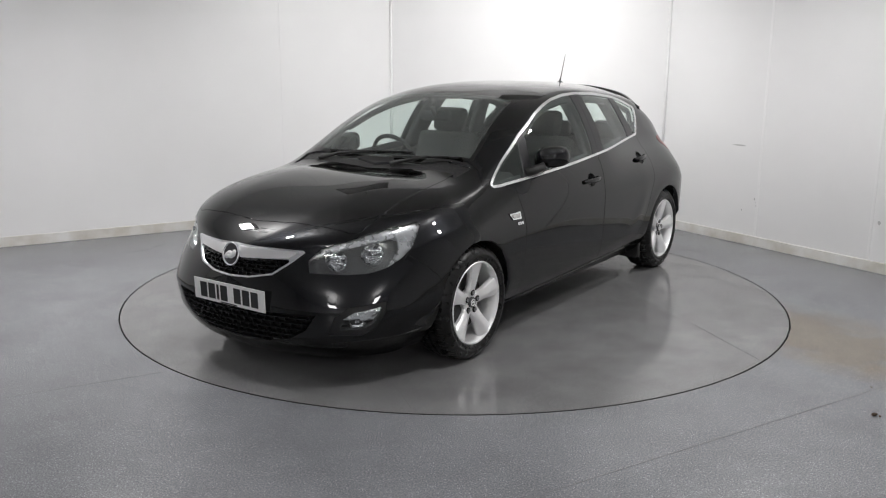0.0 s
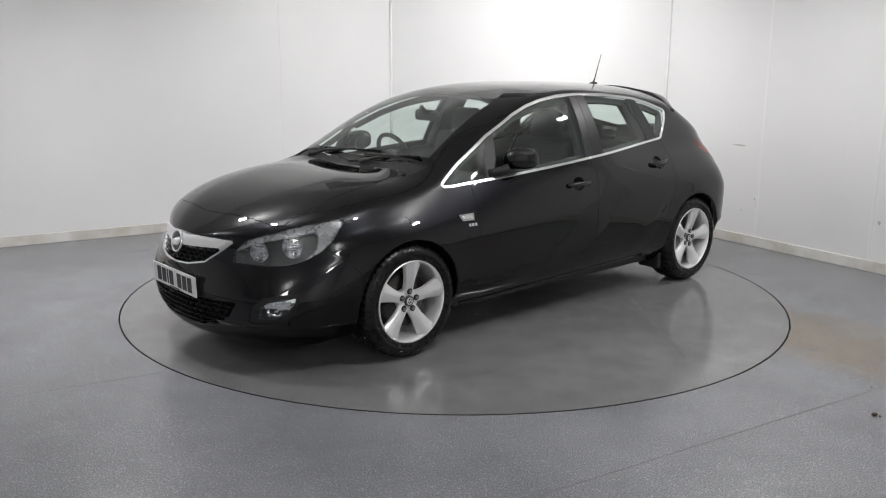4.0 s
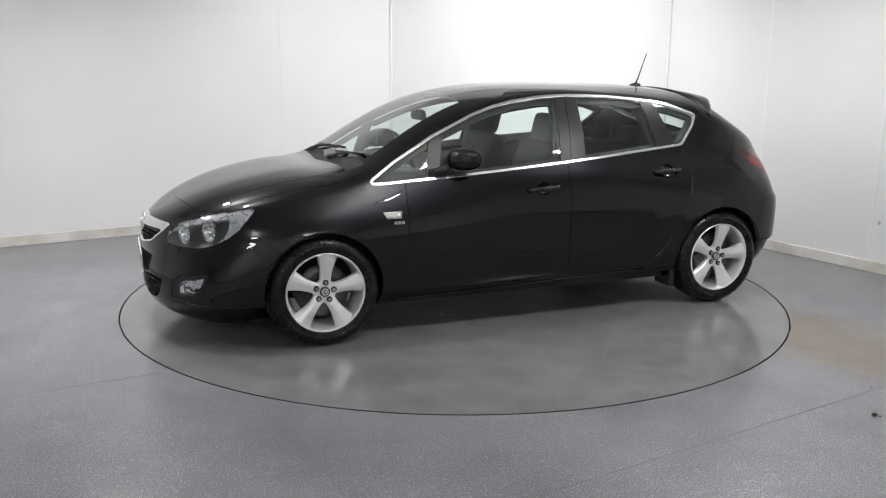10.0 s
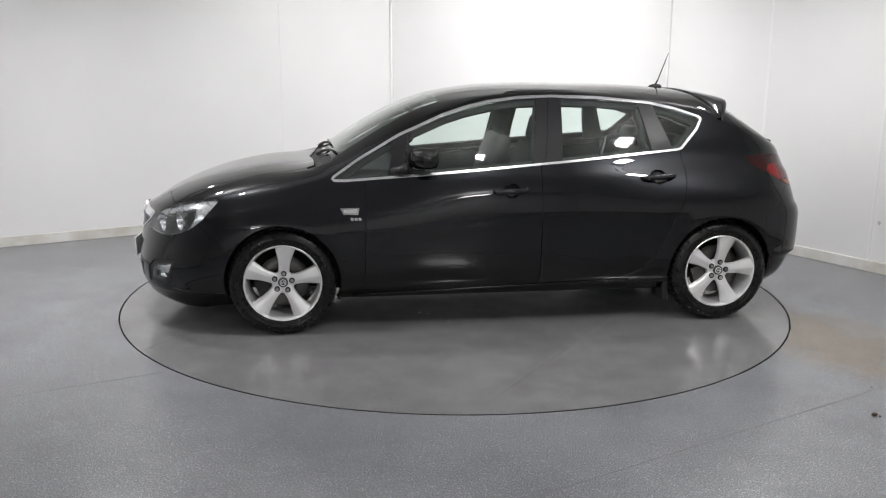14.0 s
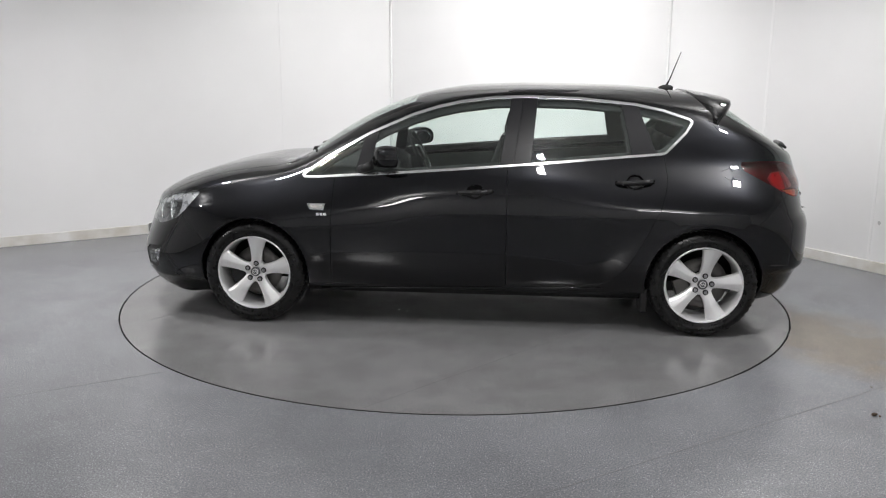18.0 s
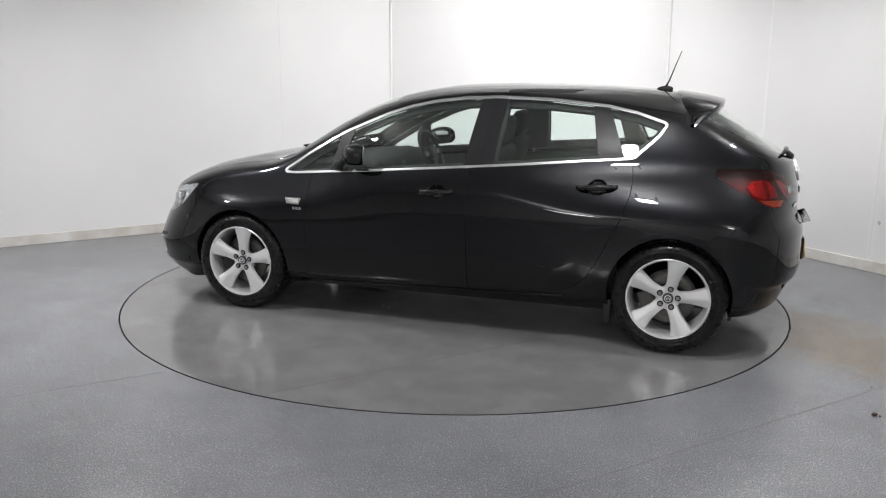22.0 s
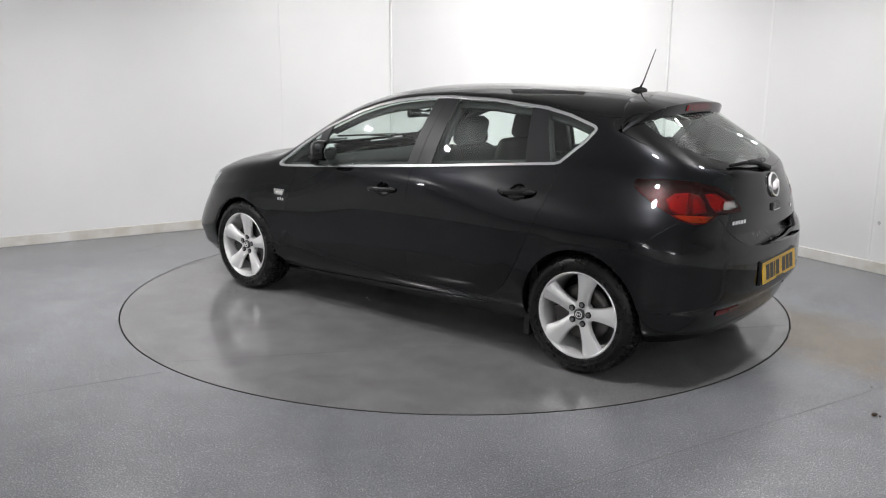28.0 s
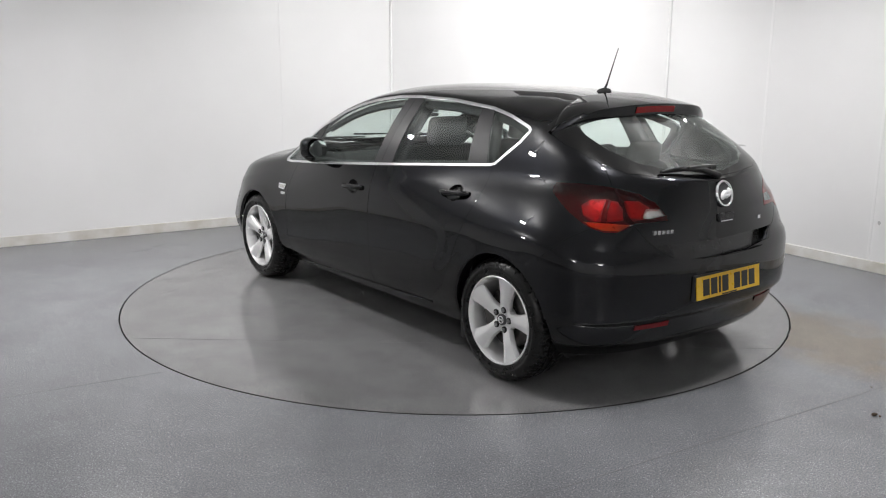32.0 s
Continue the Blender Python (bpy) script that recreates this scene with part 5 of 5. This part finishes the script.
folded.matrix_basis = folded.matrix_basis @ FOLD


def handle(x0, x1, z0, z1):
    def make(bm):
        n = 10
        rows = []
        for i in range(n + 1):
            t = i / n
            x, z = x0 + (x1 - x0) * t, z0 + (z1 - z0) * t
            out = 0.010 + 0.030 * math.sin(math.pi * min(1, max(0, t))) ** 0.45
            y = side_y(x, z) + out
            h = 0.0155 * (0.6 + 0.4 * math.sin(math.pi * t) ** 0.5)
            rows.append([bm.verts.new(c) for c in ((x, y - 0.012, z - h), (x, y - 0.002, z - h), (x, y + 0.002, z - h * 0.4), (x, y + 0.001, z + h * 0.5), (x, y - 0.004, z + h), (x, y - 0.014, z + h))])
        for p, q in zip(rows, rows[1:]):
            for k in range(6):
                bm.faces.new((p[k], p[(k + 1) % 6], q[(k + 1) % 6], q[k]))
        bm.faces.new(rows[0])
        bm.faces.new(rows[-1][::-1])
        bmesh.ops.recalc_face_normals(bm, faces=bm.faces)
    return make


def cup(xc, zc):
    """The hollow behind a pull handle, with a thin rolled rim."""
    def make(bm):
        rings = []
        for r, d in ((1.03, -0.003), (1.03, 0.0012), (0.985, 0.0015), (0.95, -0.004), (0.86, -0.018), (0.6, -0.027), (0.0, -0.030)):
            ring = []
            for k in range(28):
                t = 2 * math.pi * k / 28
                x, z = xc + CUP_RX * r * math.cos(t), zc + CUP_RZ * r * math.sin(t)
                ring.append(bm.verts.new((x, side_y(x, z) + d, z)))
            rings.append(ring)
        for p, q in zip(rings, rings[1:]):
            for k in range(28):
                bm.faces.new((p[k], p[(k + 1) % 28], q[(k + 1) % 28], q[k]))
        bmesh.ops.remove_doubles(bm, verts=bm.verts, dist=0.0001)
        bmesh.ops.recalc_face_normals(bm, faces=bm.faces)
    return make


both(handle(0.108, -0.112, 0.836, 0.845), "door_handle", GLOSSBLK, "glossy black pull handle", front_doors)
both(cup(*CUP_F), "handle_recess", GLOSSBLK, "", front_doors)
both(handle(-0.812, -1.038, 0.902, 0.911), "door_handle", GLOSSBLK, "glossy black pull handle", rear_doors)
both(cup(*CUP_R), "handle_recess", GLOSSBLK, "", rear_doors)


def side_patch(bm, pts, lift, seg=6):
    """A flat badge on the flank: a four-sided outline in (x, z)."""
    a, b, c, d = pts
    grid = []
    for i in range(seg + 1):
        u = i / seg
        row = []
        for j in range(4):
            v = j / 3
            x = (a[0] * (1 - u) + b[0] * u) * (1 - v) + (d[0] * (1 - u) + c[0] * u) * v
            z = (a[1] * (1 - u) + b[1] * u) * (1 - v) + (d[1] * (1 - u) + c[1] * u) * v
            row.append((x, z))
        grid.append(row)
    top = [[bm.verts.new((x, side_y(x, z) + lift, z)) for x, z in r] for r in grid]
    low = [[bm.verts.new((x, side_y(x, z) - 0.002, z)) for x, z in r] for r in grid]
    for g in (top, low):
        for p, q in zip(g, g[1:]):
            for j in range(3):
                bm.faces.new((p[j], q[j], q[j + 1], p[j + 1]))
    ring_t = [r[0] for r in top] + top[-1][1:] + [r[-1] for r in top[::-1]][1:] + top[0][::-1][1:-1]
    ring_l = [r[0] for r in low] + low[-1][1:] + [r[-1] for r in low[::-1]][1:] + low[0][::-1][1:-1]
    n = len(ring_t)
    for i in range(n):
        bm.faces.new((ring_t[i], ring_t[(i + 1) % n], ring_l[(i + 1) % n], ring_l[i]))
    bmesh.ops.recalc_face_normals(bm, faces=bm.faces)


repeater = both(lambda bm: side_patch(bm, [(1.004, 0.750), (0.892, 0.752), (0.900, 0.713), (0.985, 0.716)], 0.006), "side_indicator", CHROME_M, "chrome framed side indicator", smooth=False)
both(lambda bm: side_patch(bm, [(0.988, 0.743), (0.904, 0.745), (0.909, 0.721), (0.974, 0.723)], 0.008), "indicator_lens", WHITELENS, "clear indicator lens", repeater, False)
for k in range(3):
    x = 0.945 - 0.022 * k
    both(lambda bm: side_patch(bm, [(x, 0.697), (x - 0.017, 0.6975), (x - 0.020, 0.6815), (x - 0.003, 0.681)], 0.003, 2), "badge_bar", CHROME_M, "small bright badge bar", smooth=False)


def top_z(x, y):
    """Height of the upper surface."""
    e, c, ye = EDGE_Z(x), CENTRE_Z(x), side_y(x, EDGE_Z(x))
    return e + (max(c, e) - e) * (1 - min(1, abs(y) / ye) ** crown(x))


# roof spoiler with the high brake light
def spoiler(bm):
    n = 24
    rows = []
    for i in range(n + 1):
        y = -0.605 + 1.21 * i / n
        a = abs(y) / 0.605
        xf = -1.272 - 0.125 * a ** 2.2
        xr = -1.557 + 0.07 * a ** 2.5
        zf = top_z(xf, y) + 0.006
        zr = 1.376 - 0.05 * a ** 2
        if a > 0.6:
            k = ((a - 0.6) / 0.4) ** 2.2
            xr += (-1.418 - xr) * k
            zr += (1.24 - zr) * k
            zf += (1.252 - zf) * k ** 2
        zm = (zf + zr) / 2 + 0.006 * (1 - a ** 4)
        xm = (xf + xr) / 2
        t = 0.058 * (1 - 0.4 * a ** 4)
        rows.append([bm.verts.new(c) for c in ((xf, y, zf - 0.006), (xf - 0.012, y, zf + 0.002), (xm, y, zm), (xr + 0.03, y, zr + 0.005), (xr + 0.004, y, zr - 0.003), (xr, y, zr - 0.012), (xr + 0.012, y, zr - t), (xr + 0.05, y, zr - t - 0.002), (xm, y, zm - 0.035), (xf, y, zf - 0.03))])
    m = len(rows[0])
    for p, q in zip(rows, rows[1:]):
        for k in range(m):
            bm.faces.new((p[k], p[(k + 1) % m], q[(k + 1) % m], q[k]))
    bm.faces.new(rows[0])
    bm.faces.new(rows[-1][::-1])
    bmesh.ops.recalc_face_normals(bm, faces=bm.faces)


bm = bmesh.new()
spoiler(bm)
for e in bm.edges:
    if len(e.link_faces) == 2 and e.calc_face_angle() > 0.7:
        e.smooth = False
spoil = cpart("roof_spoiler", bm, PAINT, None, "glossy black roof spoiler")
bm = bmesh.new()
rows = []
for i in range(11):
    y = -0.155 + 0.031 * i
    xr = -1.557 + 0.07 * (abs(y) / 0.605) ** 2.5
    zr = 1.376 - 0.05 * (abs(y) / 0.605) ** 2
    rows.append([bm.verts.new(c) for c in ((xr - 0.003, y, zr - 0.014), (xr + 0.006, y, zr - 0.046), (xr + 0.03, y, zr - 0.046), (xr + 0.012, y, zr - 0.014))])
for p, q in zip(rows, rows[1:]):
    for k in range(4):
        bm.faces.new((p[k], p[(k + 1) % 4], q[(k + 1) % 4], q[k]))
bmesh.ops.recalc_face_normals(bm, faces=bm.faces)
cpart("high_brake_light", bm, REDLENS, spoil, "red high-level brake light", False)

# aerial
bm = bmesh.new()
vs = blob(bm, (-1.195, 0, 1.424), (0.05, 0.022, 0.022))
for v in vs:
    v.co.x -= 0.4 * max(0, v.co.z - 1.424)
aerial = cpart("aerial", bm, PLASTIC, None, "short roof aerial")
bm = bmesh.new()
bar(bm, [(-1.2, 0, 1.44), (-1.218, 0, 1.475), (-1.25, 0, 1.565), (-1.283, 0, 1.655)], [0.008, 0.0042, 0.0034, 0.0024], seg=8, up=Vector((0, 1, 0)))
cpart("aerial_rod", bm, PLASTIC, aerial)

# wipers
def wiper(pivot, elbow, tip0, tip1):
    bm = bmesh.new()
    bar(bm, [pivot, elbow, ((tip0[0] + tip1[0]) / 2, (tip0[1] + tip1[1]) / 2, (tip0[2] + tip1[2]) / 2)], [0.016, 0.010, 0.007], seg=6)
    w = cpart("windscreen_wiper", bm, PLASTIC, None, "black wiper arm and blade")
    bm = bmesh.new()
    bar(bm, [tip0, tip1], 0.007, seg=6)
    cpart("wiper_blade", bm, RUBBER, w)


def on_top(x, y, d=0.012):
    return (x, y, top_z(x, y) + d)


wiper(on_top(1.12, -0.46, 0.005), on_top(1.09, -0.32, 0.02), on_top(1.06, -0.42, 0.014), on_top(1.045, 0.22, 0.014))
wiper(on_top(1.13, 0.12, 0.005), on_top(1.10, 0.24, 0.02), on_top(1.08, 0.10, 0.014), on_top(1.02, 0.56, 0.014))
bm = bmesh.new()
bar(bm, [(-1.955, 0.0, 1.04), (-1.925, 0.10, 1.075), (-1.905, 0.24, 1.085)], [0.02, 0.013, 0.008], seg=8)
rw = cpart("rear_wiper", bm, PLASTIC, None, "black rear wiper")
bm = bmesh.new()
bar(bm, [(-1.925, 0.0, 1.083), (-1.915, 0.15, 1.086), (-1.885, 0.36, 1.078)], [0.015, 0.013, 0.008], seg=8)
cpart("wiper_blade", bm, RUBBER, rw)

# tailgate handle, lettering bars, lower details
bm = bmesh.new()
box(bm, -2.018, -1.98, -0.062, 0.062, 0.826, 0.868, 0.008)
cpart("tailgate_handle", bm, GLOSSBLK, tailgate, "glossy black release handle", False)
bm = bmesh.new()
box(bm, -2.022, -2.0, -0.048, 0.048, 0.827, 0.833, 0.002)
cpart("handle_strip", bm, CHROME_M, tailgate, "", False)
for k in range(5):
    y = 0.485 - 0.024 * k
    bm = bmesh.new()
    x = rear_x(y - 0.01, 0.812)
    box(bm, -0.004, 0.004, -0.0075, 0.0075, -0.009, 0.009, 0.0, Matrix.Translation((x - 0.003, y - 0.01, 0.812)) @ pose(0, 0, 0, 0, 0, -24))
    cpart("badge_bar", bm, CHROME_M, tailgate, "small chrome badge bar", False)
bm = bmesh.new()
box(bm, rear_x(0.33, 0.8) - 0.004, rear_x(0.33, 0.8) + 0.01, -0.333, -0.309, 0.803, 0.821)
cpart("badge_bar", bm, CHROME_M, tailgate, "small chrome badge bar", False)


def reflector(bm):
    n = 8
    rows = []
    for i in range(n + 1):
        y = 0.36 + 0.2 * i / n
        rows.append([bm.verts.new((rear_x(y, z) - d, y, z)) for z, d in ((0.352, -0.004), (0.354, 0.004), (0.377, 0.004), (0.379, -0.004))])
    for p, q in zip(rows, rows[1:]):
        for k in range(3):
            bm.faces.new((p[k], p[k + 1], q[k + 1], q[k]))
    bmesh.ops.recalc_face_normals(bm, faces=bm.faces)


both(reflector, "bumper_reflector", REDLENS, "red bumper reflector", [rear_bumper, rear_bumper], False)

# ---------------------------------------------------------------- car: cabin
bm = bmesh.new()
box(bm, -1.6, 1.0, -0.72, 0.72, 0.24, 0.30)
cpart("cabin_floor", bm, CABIN, smooth=False)


def door_card(bm):
    n = 16
    prof = [(0.30, 0.10), (0.55, 0.095), (0.62, 0.13), (0.68, 0.10), (0.80, 0.085), (0.86, 0.06)]
    rows = []
    for i in range(n + 1):
        x = -1.05 + 1.95 * i / n
        rows.append([bm.verts.new((x, side_y(x, z + (0.9 - x) * 0.06 * (z > 0.6)) - d, z + (0.9 - x) * 0.06 * (z > 0.6))) for z, d in prof])
    for p, q in zip(rows, rows[1:]):
        for k in range(len(prof) - 1):
            bm.faces.new((p[k], q[k], q[k + 1], p[k + 1]))


both(door_card, "door_card", CABIN, "dark grey inner door panel")


def seat(y, x, wide=0.25):
    bm = bmesh.new()
    box(bm, x - 0.02, x + 0.5, y - wide, y + wide, 0.36, 0.54, 0.05)
    s = cpart("front_seat", bm, FABRIC, None, "dark cloth front seat")
    bm = bmesh.new()
    box(bm, -0.06, 0.06, -wide, wide, 0.0, 0.62, 0.05, Matrix.Translation((x, y, 0.5)) @ pose(0, 0, 0, 0, -20, 0))
    cpart("backrest", bm, FABRIC, s)
    bm = bmesh.new()
    box(bm, -0.045, 0.045, -0.135, 0.135, -0.09, 0.09, 0.04, Matrix.Translation((x - 0.225, y, 1.17)) @ pose(0, 0, 0, 0, -14, 0))
    cpart("headrest", bm, FABRIC, s)
    for d in (-0.06, 0.06):
        bm = bmesh.new()
        bar(bm, [(x - 0.2, y + d, 1.04), (x - 0.228, y + d, 1.15)], 0.007, seg=6, up=Vector((0, 1, 0)))
        cpart("headrest_post", bm, STEEL, s)


seat(0.37, -0.05)
seat(-0.37, 0.03)
bm = bmesh.new()
box(bm, -0.95, -0.5, -0.64, 0.64, 0.34, 0.56, 0.05)
bench = cpart("rear_seat", bm, FABRIC, None, "dark cloth rear bench")
bm = bmesh.new()
box(bm, -0.06, 0.06, -0.64, 0.64, 0.0, 0.56, 0.05, Matrix.Translation((-0.96, 0, 0.48)) @ pose(0, 0, 0, 0, -20, 0))
cpart("backrest", bm, FABRIC, bench)
for y in (-0.4, 0.0, 0.4):
    bm = bmesh.new()
    box(bm, -0.04, 0.04, -0.125, 0.125, -0.06, 0.075, 0.035, Matrix.Translation((-1.17, y, 1.06)) @ pose(0, 0, 0, 0, -12, 0))
    cpart("headrest", bm, FABRIC, bench)
bm = bmesh.new()
box(bm, -1.85, -1.2, -0.58, 0.58, 0.86, 0.89, 0.01)
cpart("parcel_shelf", bm, CABIN, smooth=False)


def dashboard():
    bm = bmesh.new()
    n = 14
    rows = []
    for i in range(n + 1):
        y = -0.66 + 1.32 * i / n
        hood = 0.045 * math.exp(-((y + 0.37) / 0.17) ** 2)
        rows.append([bm.verts.new(c) for c in ((1.06, y, 0.93), (0.86, y, 0.945 + hood * 0.3), (0.66, y, 0.935 + hood), (0.60, y, 0.90 + hood * 0.6), (0.57, y, 0.80), (0.62, y, 0.62), (0.75, y, 0.5), (1.06, y, 0.5))])
    for p, q in zip(rows, rows[1:]):
        for k in range(8):
            bm.faces.new((p[k], p[(k + 1) % 8], q[(k + 1) % 8], q[k]))
    bm.faces.new(rows[0])
    bm.faces.new(rows[-1][::-1])
    bmesh.ops.recalc_face_normals(bm, faces=bm.faces)
    return bm


dash = cpart("dashboard", dashboard(), CABIN, None, "dark grey moulded dashboard")
for y in (0.56, -0.58, 0.08, -0.08):
    bm = bmesh.new()
    lathe(bm, [(0.0, 0.05), (0.008, 0.05), (0.008, 0.038), (-0.01, 0.036), (-0.012, 0.0)], 20, Matrix.Translation((0.585, y, 0.855)) @ pose(0, 0, 0, 0, 0, 90))
    bmesh.ops.recalc_face_normals(bm, faces=bm.faces)
    cpart("air_vent", bm, GREYBEZEL, dash, "round silver-rimmed air vent")
bm = bmesh.new()
box(bm, -0.1, 0.55, -0.12, 0.12, 0.3, 0.52, 0.04)
cpart("centre_console", bm, CABIN)


def ring(bm, R, r, m, seg=36, sub=8):
    rings = []
    for i in range(seg):
        a = 2 * math.pi * i / seg
        rings.append([bm.verts.new(m @ Vector(((R + r * math.cos(b)) * math.cos(a), (R + r * math.cos(b)) * math.sin(a), r * math.sin(b)))) for b in [2 * math.pi * k / sub for k in range(sub)]])
    for i in range(seg):
        p, q = rings[i], rings[(i + 1) % seg]
        for k in range(sub):
            bm.faces.new((p[k], p[(k + 1) % sub], q[(k + 1) % sub], q[k]))
    bmesh.ops.recalc_face_normals(bm, faces=bm.faces)


WHEEL_M = Matrix.Translation((0.47, -0.37, 0.935)) @ pose(0, 0, 0, 0, -65, 0)
bm = bmesh.new()
ring(bm, 0.175, 0.015, WHEEL_M)
steer = cpart("steering_wheel", bm, PLASTIC, None, "black leather steering wheel")
bm = bmesh.new()
box(bm, -0.06, 0.06, -0.07, 0.07, -0.03, 0.02, 0.02, WHEEL_M)
cpart("wheel_hub", bm, PLASTIC, steer)
for a in (0, 180, 90):
    bm = bmesh.new()
    box(bm, -0.018, 0.018, 0.05, 0.17, -0.012, 0.004, 0.004, WHEEL_M @ pose(0, 0, 0, 0, 0, a))
    cpart("wheel_spoke", bm, GREYBEZEL, steer)
bm = bmesh.new()
box(bm, 0.465, 0.495, -0.14, 0.1, 1.205, 1.275, 0.018)
imir = cpart("interior_mirror", bm, PLASTIC, None, "black rear-view mirror")
bm = bmesh.new()
bar(bm, [(0.49, -0.02, 1.25), (0.55, 0, 1.30)], 0.014, seg=8, up=Vector((0, 1, 0)))
cpart("mirror_stem", bm, PLASTIC, imir)
bm = bmesh.new()
box(bm, 0.462, 0.464, -0.13, 0.09, 1.212, 1.268)
cpart("mirror_glass", bm, MIRROR_M, imir)
# roof lining
bm = bmesh.new()
rows = []
for i in range(15):
    x = 0.36 - 1.68 * i / 14
    rows.append([bm.verts.new((x, (side_y(x, EDGE_Z(x)) - 0.05) * f, top_z(x, (side_y(x, EDGE_Z(x)) - 0.05) * f) - 0.035)) for f in (-1, -0.6, -0.2, 0.2, 0.6, 1)])
for p, q in zip(rows, rows[1:]):
    for k in range(5):
        bm.faces.new((p[k], p[k + 1], q[k + 1], q[k]))
cpart("roof_lining", bm, LINING, None, "grey cloth roof lining")

# linings round the side windows: rails above, pillars between
cut(shell, TAG, OUT_CHROME, (X, Z), 40, lambda t, c: t == DLO, 0.04)
for nm, vals, d in (("window_lining", {DLO, CHROME}, 0.035), ("pillar_lining", {PBF, PBR}, 0.05), ("pillar_lining", {PC}, 0.05)):
    for s in (1, -1):
        bm = pushed(vals, d)
        bmesh.ops.solidify(bm, geom=bm.faces[:], thickness=0.02 if nm == "window_lining" else 0.045)
        cpart(nm, bm if s > 0 else mirrored(bm), CABIN, None, "dark inner window lining" if nm == "window_lining" else "dark inner pillar lining")
# ---------------------------------------------------------------- movement
def motions():
    rows = []
    for k in range(33):
        rows.append((float(k), pose(0, 0, 0, 0, 0, 235.474 - 3.34204 * k)))
    walk(turntable, rows)
    walk(car, rows)


motions()
